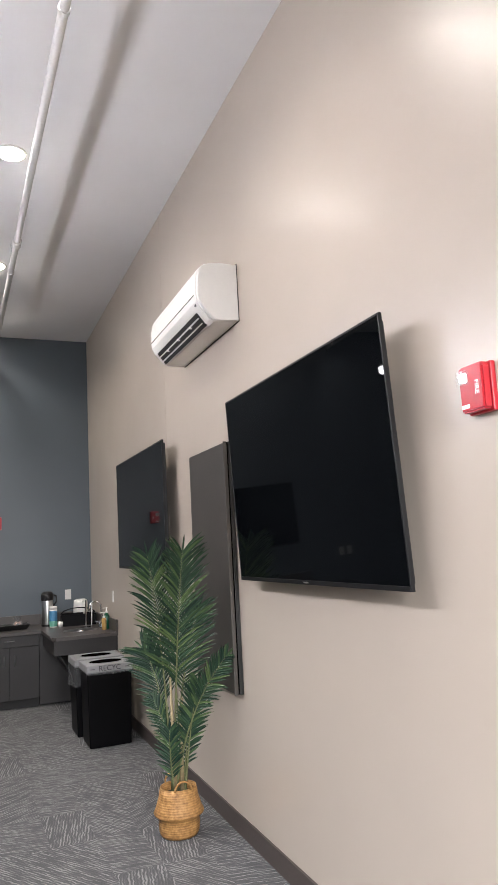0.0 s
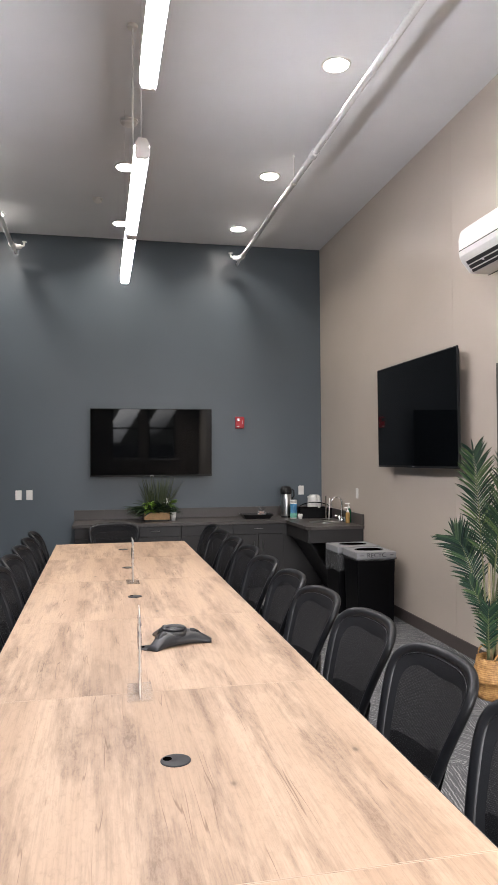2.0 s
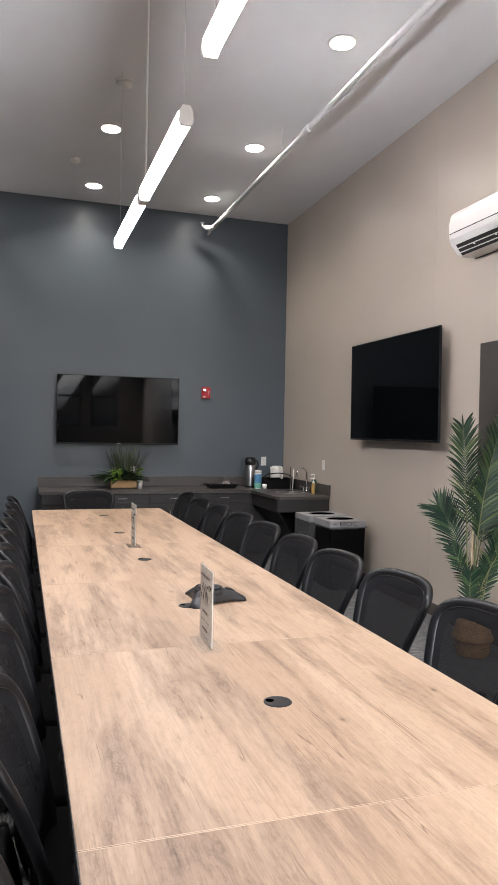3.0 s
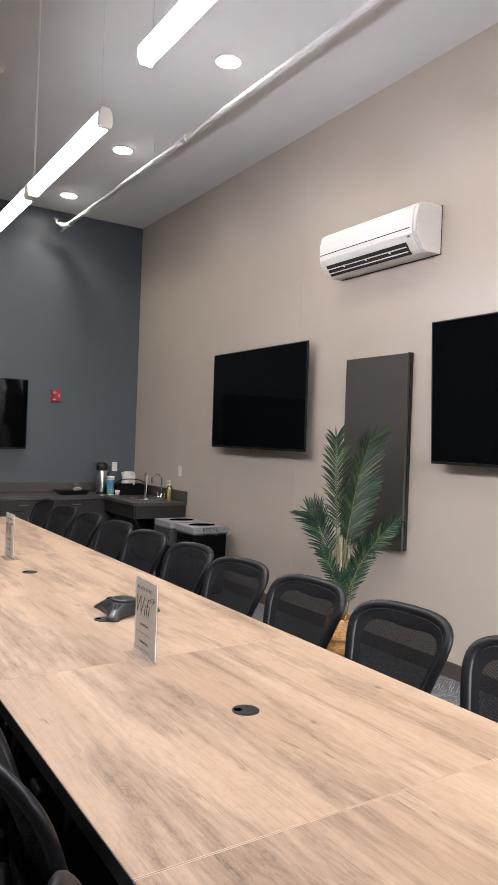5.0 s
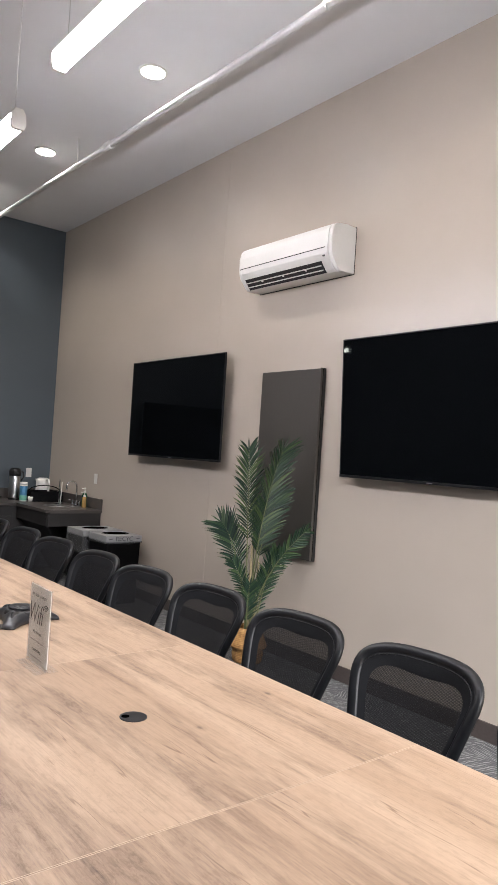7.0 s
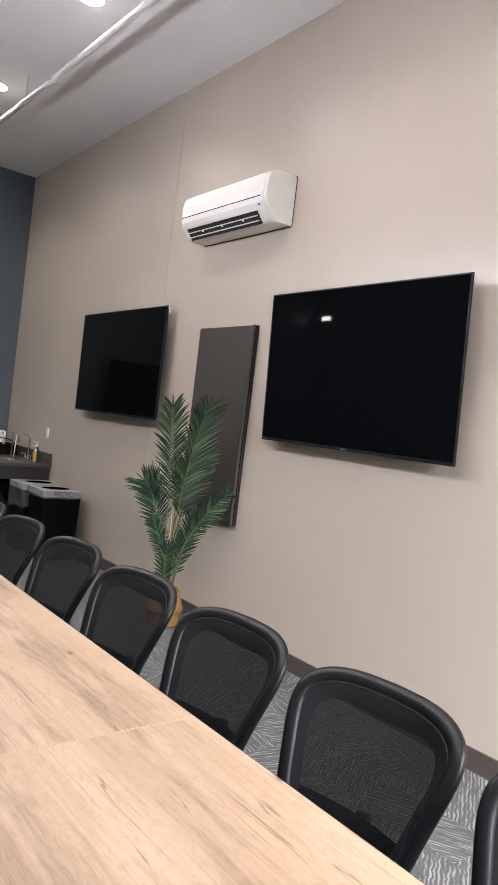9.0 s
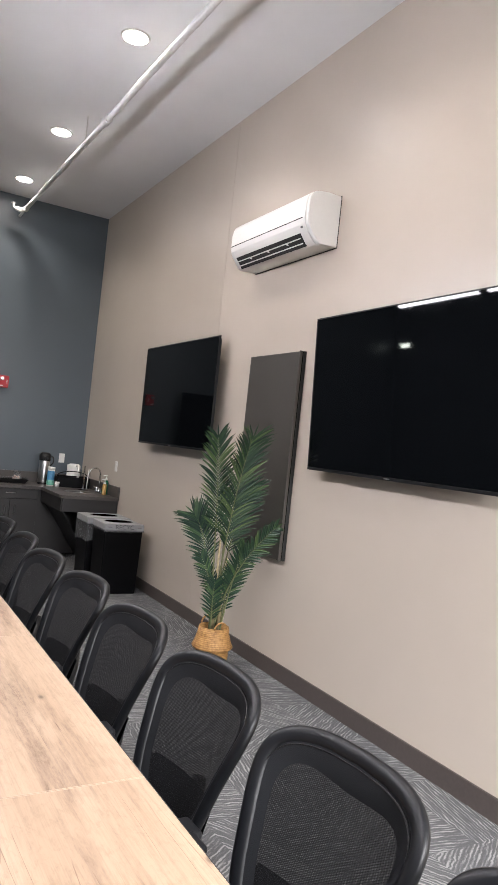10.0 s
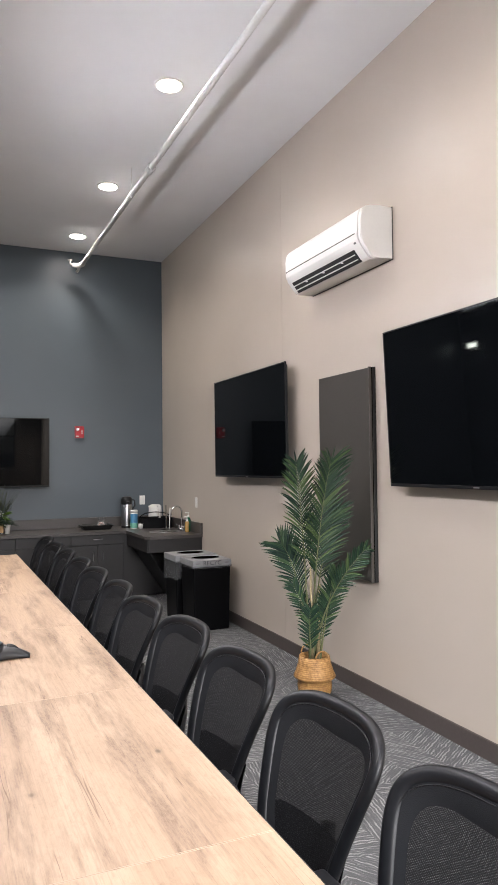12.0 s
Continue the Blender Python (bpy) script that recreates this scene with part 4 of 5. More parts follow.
def table_sign(x, y, rz):
    e = thing("table_sign", "clear acrylic wifi sign stand with printed white insert on the table", "table sign", "wifi signs", (x, y, TZ), rz)
    w, h = 0.198, 0.283
    part("base", box(-w / 2, w / 2, -0.042, 0.042, 0, 0.003, 0.001, 1), ACRYLIC, e)
    for yy in (-0.004, 0.0025):
        part("panel", box(-w / 2, w / 2, yy, yy + 0.0022, 0.003, h, 0.0005, 1), ACRYLIC, e)
    part("insert", box(-w / 2 + 0.003, w / 2 - 0.003, -0.0012, 0.0012, 0.014, h - 0.003), PAPER, e, "white printed card")
    for side in (-1, 1):
        turn = Euler((radians(90), 0, 0 if side < 0 else radians(180))).to_matrix().to_4x4()
        put = lambda u, z: Matrix.Translation((u * -side, side * 0.0052, z)) @ turn
        shear = Matrix(((1, 0.28, 0, 0), (0, 1.35, 0, 0), (0, 0, 1, 0), (0, 0, 0, 1)))
        text_mesh("BE OUR GUEST!", 0.0142, SOFT_INK, "heading", e, put(0, 0.247), thin=0.0002, spread=1.45)
        text_mesh("Wifi", 0.078, INK, "script_word", e, put(-0.020, 0.180) @ shear, thin=0.0015)
        text_mesh("NETWORK", 0.0130, SOFT_INK, "network_word", e, put(0, 0.117), thin=0.0001, spread=1.4)
        text_mesh("PASSWORD", 0.0130, SOFT_INK, "password_word", e, put(0, 0.055), thin=0.0001, spread=1.3)
        bars = bmesh.new()
        for z, ww in ((0.088, 0.13), (0.030, 0.11)):
            yb = side * 0.0052
            box(-ww / 2, ww / 2, yb - 0.0002, yb + 0.0002, z - 0.002, z + 0.002, bm=bars)
        part("small_print", bars, GREYINK, e)
        arcs = bmesh.new()
        for r in (0.007, 0.015, 0.023):
            pts = [(-side * (0.068 + r * math.sin(a)), side * 0.0052, 0.204 + r * math.cos(a)) for a in [radians(-50 + 10 * k) for k in range(11)]]
            tube(pts, 0.0014, 6, bm=arcs)
        part("wifi_mark", arcs, SOFT_INK, e)


table_sign(-1.144, 2.685, -92)
table_sign(-1.07, 4.90, -90)


# ---- counter along the blue wall and its return ----
CZ, CY, CX = 0.80, 8.345, 0.885


def base_cabinet(x0, x1):
    e = thing("base_cabinet", "charcoal laminate base cabinet with drawer, two doors and steel pulls", "cabinet", "base cabinets", ((x0 + x1) / 2, CY, 0))
    h = (x1 - x0) / 2
    part("body", box(-h, h, 0.022, YB - CY, 0.095, CZ - 0.036), CABINET, e)
    part("toe_kick", box(-h, h, 0.075, 0.09, 0, 0.0945), DARK, e, "dark recessed toe kick")
    d = part("drawer_front", box(-h + 0.002, h - 0.002, 0.002, 0.0215, 0.645, CZ - 0.04, 0.0015, 1), CABINET, e)
    part("handle", tube([(-0.05, 0.002, 0.71), (-0.05, -0.024, 0.71), (0.05, -0.024, 0.71), (0.05, 0.002, 0.71)], 0.0045, 8), STAINLESS, d, "brushed steel bar pull")
    for s in (-1, 1):
        a, b_ = (-h + 0.002, -0.0015) if s < 0 else (0.0015, h - 0.002)
        dr = part("door", box(a, b_, 0.002, 0.0215, 0.097, 0.641, 0.0015, 1), CABINET, e)
        part("handle", tube([(s * 0.055, 0.002, 0.56), (s * 0.055, -0.024, 0.56), (s * 0.055, -0.024, 0.46), (s * 0.055, 0.002, 0.46)], 0.0045, 8), STAINLESS, dr, "brushed steel bar pull")


for a, b_ in ((-1.565, -0.972), (-0.970, -0.362), (-0.360, 0.246), (0.248, 0.862)):
    base_cabinet(a, b_)
e = thing("filler_panel", "charcoal laminate corner panel beside the sink", "panel", at=(0.864, CY, 0))
part("board", box(0.001, 0.66, 0.022, 0.042, 0.02, CZ - 0.036), CABINET, e)
e = thing("worktop", "grey-brown stone-look laminate worktop with raised back edge", "worktop")
out = [(-1.59, CY - 0.025), (CX, CY - 0.025), (CX, 7.48), (CX + 0.04, 7.44), (1.532 - 0.001, 7.44), (1.532 - 0.001, YB - 0.001), (-1.59, YB - 0.001)]
wt = prism(out, CZ - 0.035, CZ, "z")
bmesh.ops.bevel(wt, geom=[ed for ed in wt.edges if abs(ed.verts[0].co.z - ed.verts[1].co.z) < 1e-5], offset=0.004, segments=2, affect="EDGES")
part("slab", wt, CTOP, e)
part("backsplash", box(-1.59, 1.510, YB - 0.021, YB - 0.001, CZ + 0.0005, 0.922, 0.003), CTOP, e)
part("backsplash", box(1.511, 1.5315, 7.44, YB - 0.001, CZ + 0.0005, 0.922, 0.003), CTOP, e)
e = thing("sink_apron", "charcoal laminate apron and sloped knee panel under the sink", "cabinet", at=(0, 0, 0))
part("front_panel", box(CX + 0.03, 1.532 - 0.002, 7.465, 7.485, 0.622, CZ - 0.0355, 0.002), CABINET, e)
part("side_panel", box(CX + 0.02, CX + 0.04, 7.486, CY + 0.02, 0.622, CZ - 0.0355, 0.002), CABINET, e)
# black instead of cabinet laminate: the shade under the sink is put into the colour
part("knee_panel", prism([(CX + 0.06, 0.64), (CX + 0.08, 0.64), (1.532 - 0.15, 0.02), (1.532 - 0.17, 0.02)], 7.62, CY + 0.02), BLACK, e, "sloped knee panel, blackened for the shade under the sink")
part("support_leg", box(1.532 - 0.06, 1.532 - 0.02, 7.60, 8.36, 0.0, 0.63), CABINET, e)

e = thing("sink", "small stainless steel sink set in the worktop", "sink", at=(1.24, 7.95, CZ))
rim = lathe([(0.145, 0.0003), (0.15, 0.003), (0.175, 0.003), (0.178, 0.0003)], 40)
part("rim", rim, STAINLESS, e, smooth=True)
part("bowl", lathe([(0.0, 0.0012), (0.10, 0.0010), (0.145, 0.0025)], 40), STAINLESS, e, smooth=True)
part("drain", lathe([(0.022, 0.0014), (0.02, 0.003), (0, 0.003)], 20), DARK, e)
e = thing("faucet", "chrome gooseneck faucet with two handles on the worktop", "faucet", at=(1.475, 8.0, CZ))
pts = [(0, 0, 0.02), (0, 0, 0.20)] + [(-0.065 + 0.065 * math.cos(a), 0, 0.215 + 0.07 * math.sin(a)) for a in [math.pi * k / 12 for k in range(13)]] + [(-0.13, 0, 0.175)]
part("spout", tube(pts, 0.0095, 12), CHROME, e, smooth=True)
part("base_plate", lathe([(0.026, 0), (0.026, 0.012), (0.014, 0.03), (0.012, 0.05)], 20), CHROME, e, smooth=True)
for s in (-1, 1):
    hb = lathe([(0.02, 0), (0.02, 0.01), (0.013, 0.03), (0.016, 0.05), (0.012, 0.058), (0, 0.06)], 18, (0, 0.09 * s))
    tube([(0, 0.09 * s, 0.05), (-0.05, 0.09 * s + 0.02 * s, 0.062)], 0.006, 8, bm=hb)
    part("tap_handle", hb, CHROME, e, smooth=True)
e = thing("towel_rod", "upright polished steel paper towel rod on the worktop", "towel holder", at=(1.34, 8.18, CZ))
part("rod", tube([(0, 0, 0.006), (0, 0, 0.29)], 0.009, 12), CHROME, e)
part("foot", lathe([(0.06, 0), (0.06, 0.005), (0.0, 0.0075)], 28), CHROME, e)


def bottle(name, x, y, prof, material, pump, label):
    e = thing(name, label, "bottle", at=(x, y, CZ))
    part("body", lathe(prof, 24), material, e, smooth=True)
    h = prof[-1][1]
    pm = lathe([(0.014, h), (0.014, h + 0.018), (0.005, h + 0.02), (0.005, h + 0.045), (0.011, h + 0.047), (0.011, h + 0.057), (0, h + 0.058)], 14)
    tube([(0, 0, h + 0.052), (-0.04, 0, h + 0.05)], 0.005, 8, bm=pm)
    part("pump", pm, pump, e, "white pump top")


bottle("soap_bottle", 1.45, 7.74, [(0.0, 0), (0.022, 0.001), (0.024, 0.01), (0.024, 0.10), (0.022, 0.12), (0.012, 0.125)], YELLOW_B, WHITE, "amber hand soap bottle with pump on the worktop")
bottle("dish_soap_bottle", 1.495, 7.83, [(0.0, 0), (0.03, 0.001), (0.032, 0.01), (0.033, 0.12), (0.022, 0.155), (0.012, 0.165)], GREEN_B, WHITE, "dark green soap bottle with pump on the worktop")

e = thing("thermos", "stainless coffee airpot with black top on the worktop", "airpot", at=(0.995, 8.72, CZ))
part("body", lathe([(0.0, 0.012), (0.062, 0.0125), (0.064, 0.02), (0.064, 0.285), (0.058, 0.30)], 36), STAINLESS, e, "brushed steel body", True)
part("foot_ring", lathe([(0.066, 0), (0.068, 0.004), (0.068, 0.02), (0.0645, 0.022)], 36), BLACK, e)
part("lid", lathe([(0.066, 0.288), (0.07, 0.30), (0.072, 0.345), (0.06, 0.375), (0.045, 0.385), (0.0, 0.388)], 36), BLACK, e, "black pump lid", True)
part("spout", box(-0.018, 0.018, -0.105, -0.06, 0.30, 0.33, 0.008), BLACK, e)
part("handle", tube([(0.068, 0.0, 0.345), (0.10, 0.0, 0.335), (0.105, 0, 0.27), (0.066, 0, 0.22)], 0.009, 8), BLACK, e, smooth=True)
e = thing("wipes_canister", "white wipes canister with blue and green label on the worktop", "canister", at=(1.035, 8.52, CZ))
part("body", lathe([(0.0, 0), (0.042, 0.0005), (0.043, 0.006), (0.043, 0.195)], 32), WHITE, e, smooth=True)
part("cap", lathe([(0.044, 0.1955), (0.045, 0.222), (0.04, 0.228), (0, 0.229)], 32), WHITE, e, smooth=True)
part("label", lathe([(0.0436, 0.07), (0.0438, 0.071), (0.0438, 0.18), (0.0436, 0.181)], 32), BLUE_L, e, "blue label", True)
part("label_band", lathe([(0.0437, 0.012), (0.0439, 0.013), (0.0439, 0.069), (0.0437, 0.0695)], 32), GREEN_L, e, "green label band", True)
e = thing("paper_cup", "small white cup beside the wipes canister", "cup", at=(1.105, 8.47, CZ))
part("cup", lathe([(0.0, 0), (0.024, 0.0005), (0.031, 0.06), (0.029, 0.06), (0.023, 0.004), (0, 0.004)], 24), WHITE, e, smooth=True)


def basket():
    e = thing("wire_caddy", "black rectangular serving basket with arched handle on the worktop", "basket", at=(1.315, 8.56, CZ), rz=-8)
    w, d, h = 0.19, 0.12, 0.12
    part("bottom", box(-w, w, -d, d, 0.0, 0.006), BINBLACK, e)
    for sx, sy in ((1, 0), (-1, 0), (0, 1), (0, -1)):
        b_ = box(sx * w - 0.004, sx * w + 0.004, -d, d, 0.0065, h) if sx else box(-w + 0.005, w - 0.005, sy * d - 0.004, sy * d + 0.004, 0.0065, h)
        part("side", b_, BINBLACK, e)
    part("rim", tube([(-w, -d, h), (w, -d, h), (w, d, h), (-w, d, h)], 0.007, 8, closed=True), BINBLACK, e)
    part("handle", tube([(-w, 0, h)] + [(-w * math.cos(a), 0, h + 0.07 * math.sin(a)) for a in [math.pi * k / 12 for k in range(1, 12)]] + [(w, 0, h)], 0.006, 8), BINBLACK, e, smooth=True)


basket()
e = thing("kettle", "white electric kettle behind the black basket", "kettle", at=(1.385, 8.80, CZ), rz=-62)
part("base", lathe([(0.0, 0.0), (0.088, 0.001), (0.09, 0.016), (0.08, 0.02), (0.0, 0.02)], 32), WHITE, e, "white power base", True)
part("body", lathe([(0.0, 0.021), (0.082, 0.022), (0.086, 0.03), (0.084, 0.14), (0.080, 0.235), (0.076, 0.256), (0.06, 0.262), (0, 0.263)], 32), WHITE, e, "white plastic body", True)
part("spout", prism([(-0.105, 0.252), (-0.074, 0.252), (-0.082, 0.19)], -0.022, 0.022), WHITE, e)
part("handle", tube([(0.062, -0.02, 0.248), (0.10, -0.035, 0.255), (0.128, -0.045, 0.240), (0.133, -0.047, 0.16), (0.122, -0.043, 0.07), (0.082, -0.03, 0.055)], 0.014, 10), WHITE, e, smooth=True)
part("lid", lathe([(0.058, 0.2635), (0.056, 0.270), (0.0, 0.273)], 24), WHITE, e, smooth=True)
e = thing("serving_tray", "black shallow serving tray on the worktop", "tray", at=(0.60, 8.67, CZ))
tr = bmesh.new()
lo = [tr.verts.new((x, y, 0)) for x, y in ((-0.15, -0.10), (0.15, -0.10), (0.15, 0.10), (-0.15, 0.10))]
hi = [tr.verts.new((x, y, 0.055)) for x, y in ((-0.19, -0.135), (0.19, -0.135), (0.19, 0.135), (-0.19, 0.135))]
hi2 = [tr.verts.new((x, y, 0.055)) for x, y in ((-0.18, -0.125), (0.18, -0.125), (0.18, 0.125), (-0.18, 0.125))]
lo2 = [tr.verts.new((x, y, 0.006)) for x, y in ((-0.142, -0.093), (0.142, -0.093), (0.142, 0.093), (-0.142, 0.093))]
for p, q in ((lo, hi), (hi, hi2), (hi2, lo2)):
    for i in range(4):
        tr.faces.new((p[i], p[(i + 1) % 4], q[(i + 1) % 4], q[i]))
tr.faces.new(lo); tr.faces.new(lo2)
part("tray", tr, BLACK, e)
e = thing("candy_jar", "small clear jar with wrapped brown sweets on the tray", "jar", at=(0.665, 8.66, CZ + 0.0065))
part("jar", lathe([(0.0, 0.0), (0.05, 0.001), (0.055, 0.04), (0.05, 0.08), (0.045, 0.082), (0.05, 0.04), (0.0, 0.006)], 24), ACRYLIC, e, smooth=True)
cn = bmesh.new()
for k in range(26):
    a, r = rnd.uniform(0, 6.28), 0.034 * math.sqrt(rnd.random())
    c = Vector((r * math.cos(a), r * math.sin(a), 0.018 + 0.055 * rnd.random()))
    bmesh.ops.create_icosphere(cn, subdivisions=1, radius=0.011, matrix=Matrix.Translation(c) @ Matrix.Diagonal((1.3, 0.8, 0.7, 1)))
part("sweets", cn, simple("sweet_wrapper", (0.30, 0.17, 0.13), 0.3, spread=0.6, grain=25), e, "brown and pale wrapped sweets")
cf = bmesh.new()
for k in range(14):
    a = 2 * math.pi * k / 14
    q = [cf.verts.new(p) for p in ((0.01 * math.cos(a), 0.01 * math.sin(a), 0.08), (0.05 * math.cos(a - 0.2), 0.05 * math.sin(a - 0.2), 0.125 + 0.015 * (k % 3)), (0.05 * math.cos(a + 0.25), 0.05 * math.sin(a + 0.25), 0.12))]
    cf.faces.new(q)
part("wrap", cf, BAG, e, "crinkled clear wrap")


e = thing("white_rod", "thin white upright rod beside the sink", "rod", at=(1.424, 8.33, CZ))
part("rod", tube([(0, 0, 0.0), (0.004, 0.0, 0.08), (0.012, 0.004, 0.25)], [0.006, 0.006, 0.0055], 10), WHITE, e, smooth=True)


def blade(bm, base, direction, length, width, droop, up=Vector((0, 0, 1)), n=5):
    """One narrow folded leaf."""
    d = Vector(direction).normalized()
    side = d.cross(up)
    side = side.normalized() if side.length > 0.05 else Vector((1, 0, 0))
    rows, p = [], Vector(base)
    for i in range(n + 1):
        t = i / n
        w = width * (math.sin(math.pi * min(1, 0.12 + 0.88 * t)) ** 0.7) * (1 if t < 1 else 0)
        fold = up * w * 0.25
        if i == n:
            rows.append([bm.verts.new(p)])
        else:
            rows.append([bm.verts.new(p - side * w / 2 + fold), bm.verts.new(p), bm.verts.new(p + side * w / 2 + fold)])
        d = (d + Vector((0, 0, -droop / n))).normalized()
        p = p + d * length / n
    for a, b_ in zip(rows, rows[1:]):
        if len(b_) == 3:
            bm.faces.new((a[0], a[1], b_[1], b_[0])); bm.faces.new((a[1], a[2], b_[2], b_[1]))
        else:
            bm.faces.new((a[0], a[1], b_[0])); bm.faces.new((a[1], a[2], b_[0]))


def planter():
    e = thing("planter", "pale pine box of mixed artificial greenery on the worktop", "planter", at=(-0.62, 8.66, CZ))
    b_ = box(-0.15, 0.15, -0.065, -0.053, 0.018, 0.105)
    box(-0.15, 0.15, 0.053, 0.065, 0.018, 0.105, bm=b_); box(-0.15, -0.138, -0.052, 0.052, 0.018, 0.105, bm=b_); box(0.138, 0.15, -0.052, 0.052, 0.018, 0.105, bm=b_)
    part("box", b_, PINE, e, "pale pine box")
    part("plinth", box(-0.145, 0.145, -0.06, 0.06, 0, 0.0175), DARK, e)
    part("soil", box(-0.137, 0.137, -0.052, 0.052, 0.0185, 0.09), DARK, e)
    r2 = random.Random(8)
    g = bmesh.new()
    for k in range(120):
        x = r2.uniform(-0.10, 0.13)
        blade(g, (x, r2.uniform(-0.04, 0.04), 0.09), (x * 2.2 + r2.uniform(-0.32, 0.32), r2.uniform(-0.4, 0.2), 1), r2.uniform(0.30, 0.50), 0.010, 0.25)
    part("grass", g, DULL_GREEN, e, "upright dull green grass")
    f = bmesh.new()
    for k in range(74):
        a = r2.uniform(0, 6.28)
        blade(f, (r2.uniform(-0.12, 0.02), r2.uniform(-0.04, 0.04), 0.10), (math.cos(a) - 0.45, math.sin(a) * 0.7 - 0.2, r2.uniform(0.25, 0.9)), r2.uniform(0.20, 0.36), 0.032, 0.7)
    for k in range(44):
        a = r2.uniform(0, 6.28)
        blade(f, (r2.uniform(0.0, 0.13), r2.uniform(-0.04, 0.04), 0.10), (math.cos(a) + 0.6, math.sin(a) * 0.7 - 0.2, r2.uniform(0.3, 1.0)), r2.uniform(0.15, 0.28), 0.036, 0.7)
    part("fern", f, LEAF, e, "dark green drooping fern")
    s = bmesh.new()
    for k in range(95):
        a, z = r2.uniform(0, 6.28), r2.uniform(-0.3, 0.9)
        blade(s, (-0.09 + r2.uniform(-0.05, 0.05), -0.05 + r2.uniform(-0.03, 0.02), 0.135 + r2.uniform(-0.03, 0.08)), (math.cos(a), math.sin(a) - 0.4, z), 0.055, 0.034, 0.6)
    part("succulent", s, LIME, e, "lime green rosette")
    fl = bmesh.new()
    for k in range(7):
        a = 2 * math.pi * k / 7
        blade(fl, (0.115, -0.05, 0.235), (math.cos(a), -0.5, math.sin(a)), 0.05, 0.03, 0.1)
    part("flower", fl, WHITE, e, "white flower")
    v = bmesh.new()
    for k in range(9):
        a = r2.uniform(-0.6, 0.8)
        blade(v, (0.12, -0.03, 0.20), (0.9, r2.uniform(-0.5, 0.2), a), r2.uniform(0.10, 0.17), 0.04, 0.5)
    part("vine", v, LIME, e)


planter()
e = thing("white_pot", "small white pot beside the pine planter", "pot", at=(-0.425, 8.63, CZ))
part("pot", lathe([(0.0, 0), (0.026, 0.0005), (0.036, 0.105), (0.032, 0.105), (0.024, 0.01), (0, 0.01)], 24), WHITE, e, smooth=True)


# ---- recycling bins ----
def recycling_bin(x0, x1, y0, y1, label, bag, words):
    cx, cy = (x0 + x1) / 2, (y0 + y1) / 2
    e = thing("recycling_bin", label, "bin", "recycling bins", (cx, cy, 0))
    hx, hy, h = (x1 - x0) / 2, (y1 - y0) / 2, 0.60
    b_ = box(-hx, hx, -hy, hy, 0, h, 0.012, 3)
    for v in b_.verts:
        k = 0.93 + 0.07 * v.co.z / h
        v.co.x *= k; v.co.y *= k
    part("body", b_, BINBLACK, e, "glossy black tall body")
    lid = box(-hx - 0.008, hx + 0.008, -hy - 0.008, hy + 0.008, h + 0.001, h + 0.066, 0.008, 2)
    l = part("lid", lid, LID, e, "grey lid with oval opening")
    # no hole is cut: a black oval on the lid paints its dark inside
    part("opening", prism([(0.140 * math.cos(2 * math.pi * k / 36), 0.105 * math.sin(2 * math.pi * k / 36)) for k in range(36)], h + 0.0665, h + 0.0685, "z"), VOID, l, "flat black oval for the shade inside the opening")
    part("opening_rim", tube([(0.143 * math.cos(2 * math.pi * k / 36), 0.108 * math.sin(2 * math.pi * k / 36), h + 0.067) for k in range(36)], 0.004, 6, closed=True), LID, l)
    if words:
        text_mesh(words, 0.06, INK, "lettering", l, Matrix.Translation((0.0, -hy - 0.0086, h + 0.036)) @ Euler((radians(90), 0, 0)).to_matrix().to_4x4())
        dash = box(-0.165, -0.125, -hy - 0.009, -hy - 0.0082, h + 0.034, h + 0.039)
        box(0.13, 0.165, -hy - 0.009, -hy - 0.0082, h + 0.034, h + 0.039, bm=dash)
        part("dash", dash, INK, l)
    sk, n, rows, rings = bmesh.new(), 180, 9, []
    for j in range(rows + 1):
        t, ring = j / rows, []
        for i in range(n):
            a = 2 * math.pi * i / n
            c, s = math.cos(a), math.sin(a)
            k = 1 / max(abs(c) / (hx + 0.009), abs(s) / (hy + 0.009))
            folds = noise.noise(Vector((c * 9 + cy, s * 9, t * 1.6))) + 0.6 * noise.noise(Vector((c * 24, s * 24 + cy, t * 4)))
            k *= 1 + min(1, bag * 8) * t * (0.03 + 0.075 * folds)
            drop = 0.012 - bag * t * (1 + 0.45 * noise.noise(Vector((c * 2.2, s * 2.2, cy))))
            ring.append(sk.verts.new((k * c, k * s, h + drop)))
        rings.append(ring)
    for p, q in zip(rings, rings[1:]):
        for i in range(n):
            sk.faces.new((p[i], p[(i + 1) % n], q[(i + 1) % n], q[i]))
    part("liner", sk, BAG, e, "crinkled clear liner folded over the edge", True)


recycling_bin(1.03, 1.405, 6.34, 6.70, "black recycling bin with grey lettered lid by the beige wall", 0.022, "RECYC")
recycling_bin(1.00, 1.43, 6.78, 7.14, "black recycling bin with clear liner hanging out", 0.17, "")


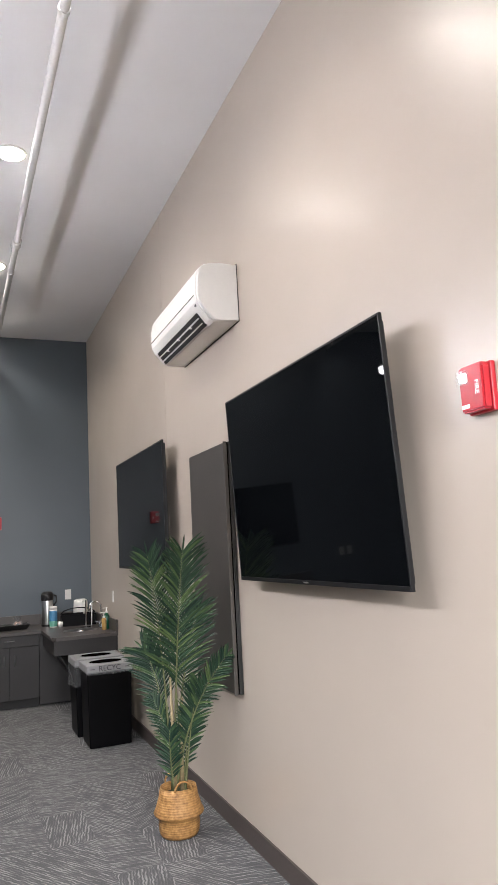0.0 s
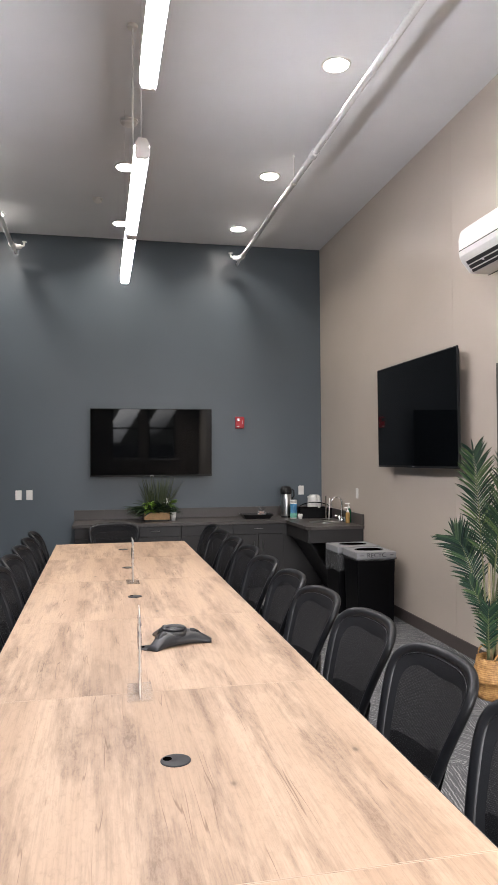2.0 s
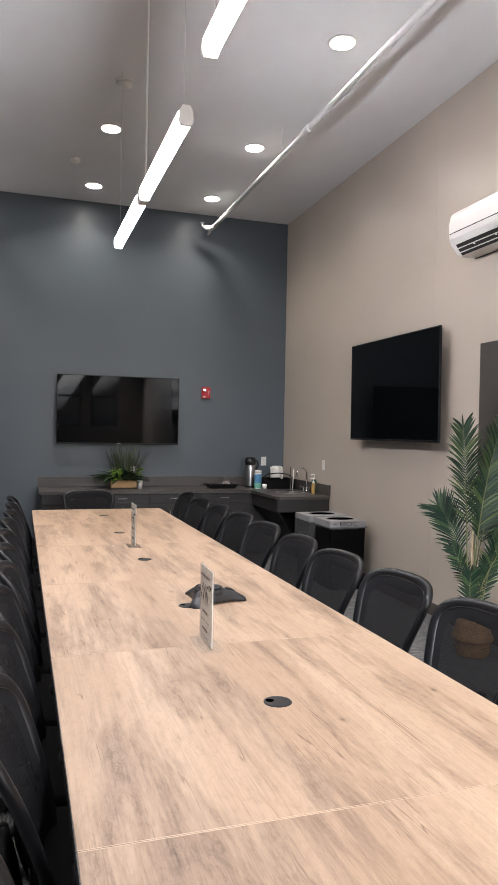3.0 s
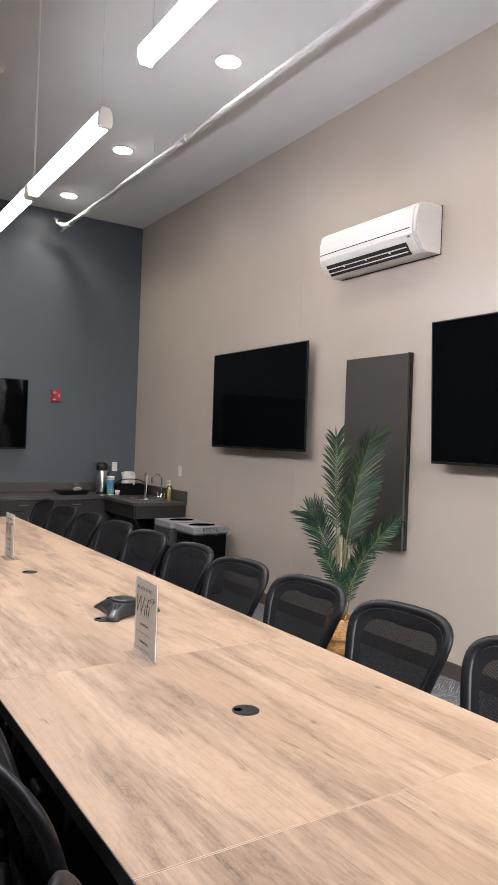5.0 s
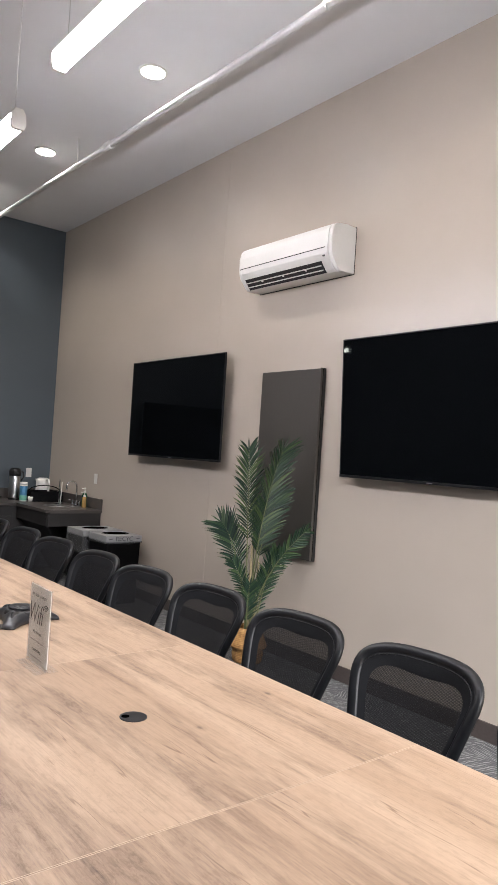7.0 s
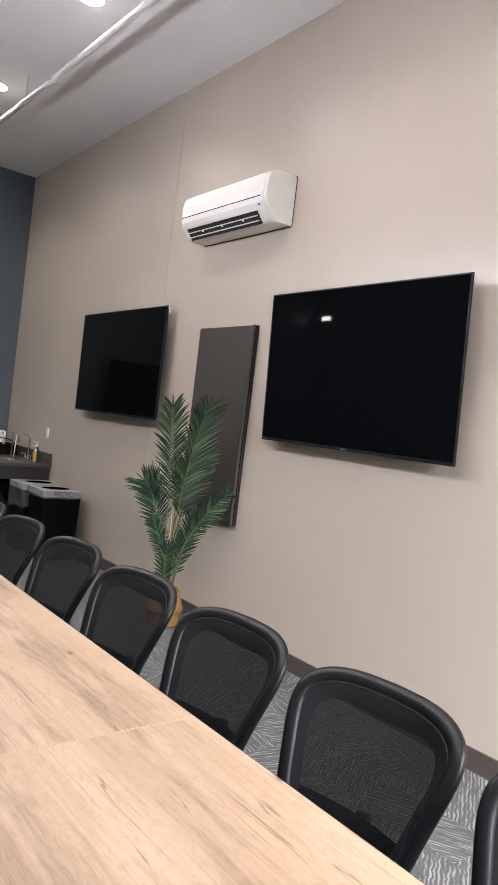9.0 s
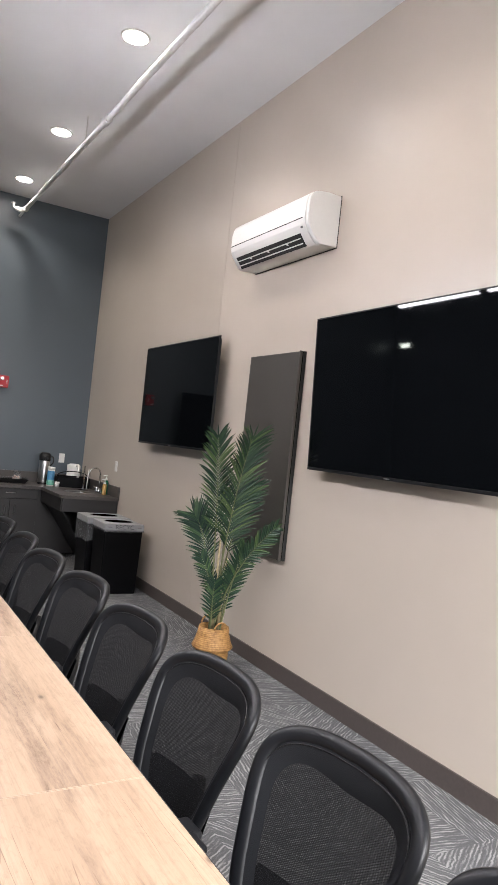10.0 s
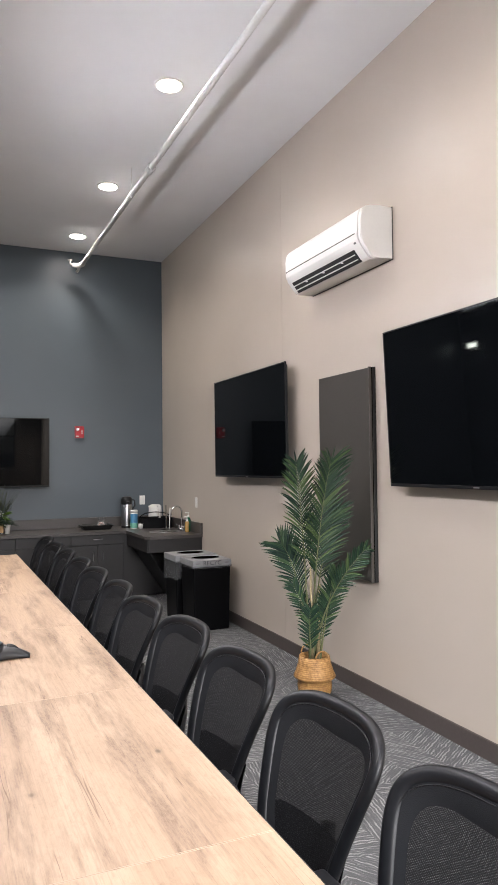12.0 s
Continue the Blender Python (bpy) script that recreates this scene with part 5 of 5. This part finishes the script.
# ---- potted palm ----
def palm():
    e = thing("potted_palm", "tall artificial palm in a folded seagrass basket on the carpet", "potted plant", at=(1.19, 4.33, 0))
    part("basket", lathe([(0.0, 0.0), (0.103, 0.001), (0.113, 0.02), (0.117, 0.06), (0.114, 0.104), (0.139, 0.114), (0.144, 0.124), (0.130, 0.152), (0.112, 0.210), (0.104, 0.258), (0.098, 0.258), (0.106, 0.215), (0.094, 0.20), (0.0, 0.20)], 48), SEAGRASS, e, "golden woven seagrass basket", True)
    for s in (-1, 1):
        part("handle", tube([(0.03 * math.cos(a) * 1.6, s * (0.10 + 0.004 * math.sin(a)), 0.255 + 0.05 * math.sin(a)) for a in [math.pi * k / 10 for k in range(11)]], 0.0055, 8), SEAGRASS, e, "looped seagrass handle", True)
    part("soil", lathe([(0.0, 0.202), (0.09, 0.202), (0.085, 0.215), (0.0, 0.22)], 24), DARK, e)
    r2 = random.Random(21)
    for x, y, top in ((-0.015, 0.0, 0.86), (0.02, -0.015, 0.74)):
        part("stalk", tube([(x, y, 0.20), (x * 1.2, y, 0.45), (x * 1.8, y - 0.01, top)], [0.013, 0.011, 0.006], 10), STALK, e, "bare tan stalk", True)
    # tip offset, bow, start of leaves, leaflet length, leaflet pairs, turn of the frond's face
    fronds = [((-0.15, -0.05, 1.33), (-0.02, 0.02, 1.20), 0.44, 0.19, 34, -0.1), ((0.0, -0.26, 1.34), (0.04, -0.02, 1.30), 0.38, 0.24, 44, 0.0),
              ((0.13, -0.12, 1.02), (0.07, 0.03, 0.95), 0.46, 0.19, 28, -0.1), ((-0.11, 0.28, 0.76), (-0.06, 0.12, 0.98), 0.40, 0.20, 27, -0.5),
              ((0.22, -0.32, 0.76), (0.06, -0.05, 0.66), 0.54, 0.14, 20, -0.3), ((-0.10, 0.11, 0.48), (-0.07, 0.04, 0.50), 0.42, 0.11, 16, -0.5),
              ((0.10, -0.14, 0.60), (0.03, -0.04, 0.52), 0.36, 0.14, 24, -0.3), ((-0.05, -0.04, 0.34), (-0.03, -0.02, 0.30), 0.20, 0.12, 16, -0.4),
              ((0.07, -0.05, 0.42), (0.03, -0.02, 0.36), 0.30, 0.12, 16, -0.2), ((-0.02, 0.0, 0.95), (0.01, 0.0, 0.7), 0.80, 0.10, 10, -0.4)]
    z0 = 0.21
    for tip, bow, start, ll, pairs, yaw in fronds:
        bx, by = r2.uniform(-0.04, 0.04), r2.uniform(-0.03, 0.03)
        p0, p1, p2 = Vector((bx, by, z0)), Vector((bow[0] + bx, bow[1] + by, z0 + bow[2] * 0.72)), Vector((tip[0], tip[1], 0.24 + tip[2]))
        at = lambda t: p0 * (1 - t) ** 2 + p1 * 2 * t * (1 - t) + p2 * t * t
        fr = part("frond", tube([at(k / 14) for k in range(15)], [0.0100 - 0.0092 * (k / 14) ** 0.7 for k in range(15)], 6), STEM, e, "green-brown stem of a frond", True)
        lv = bmesh.new()
        face = Vector((math.sin(yaw), -math.cos(yaw), 0.15)).normalized()
        for k in range(pairs):
            t = start + (1 - start) * (k + 0.5) / pairs
            p, d = at(t), (at(min(1, t + 0.02)) - at(t - 0.02)).normalized()
            side = d.cross(face).normalized()
            f = (t - start) / (1 - start)
            size = ll * (0.58 + 1.10 * f - 1.12 * f * f) * r2.uniform(0.85, 1.1) * 1.22
            lean = 1.05 + 0.70 * f
            for s in (-1, 1):
                dirn = side * s + d * lean + face * r2.uniform(0.0, 0.35)
                blade(lv, p, dirn, size, 0.0135, 0.45 * r2.uniform(0.4, 1.4), face, 5)
        blade(lv, at(0.99), at(1) - at(0.97), ll * 0.55, 0.012, 0.2, face, 4)
        for v in lv.verts:
            v.co.x = min(v.co.x, 0.24)
        part("leaf", lv, LEAF, fr, "narrow glossy green leaflets")


palm()


# ---- small lit fitting high on the side wall, seen in the screens ----
e = thing("wall_light", "small lit white emergency fitting high on the side wall", "wall light", at=(XL, 8.70, 2.93))
part("housing", box(0.0005, 0.035, -0.12, 0.12, -0.05, 0.05, 0.006), WHITE, e)
part("lens", box(0.0355, 0.040, -0.10, 0.10, -0.032, 0.032, 0.001, 1), glow("emergency_lens", (0.93, 1.0, 0.9), 60.0), e, "glowing lens")
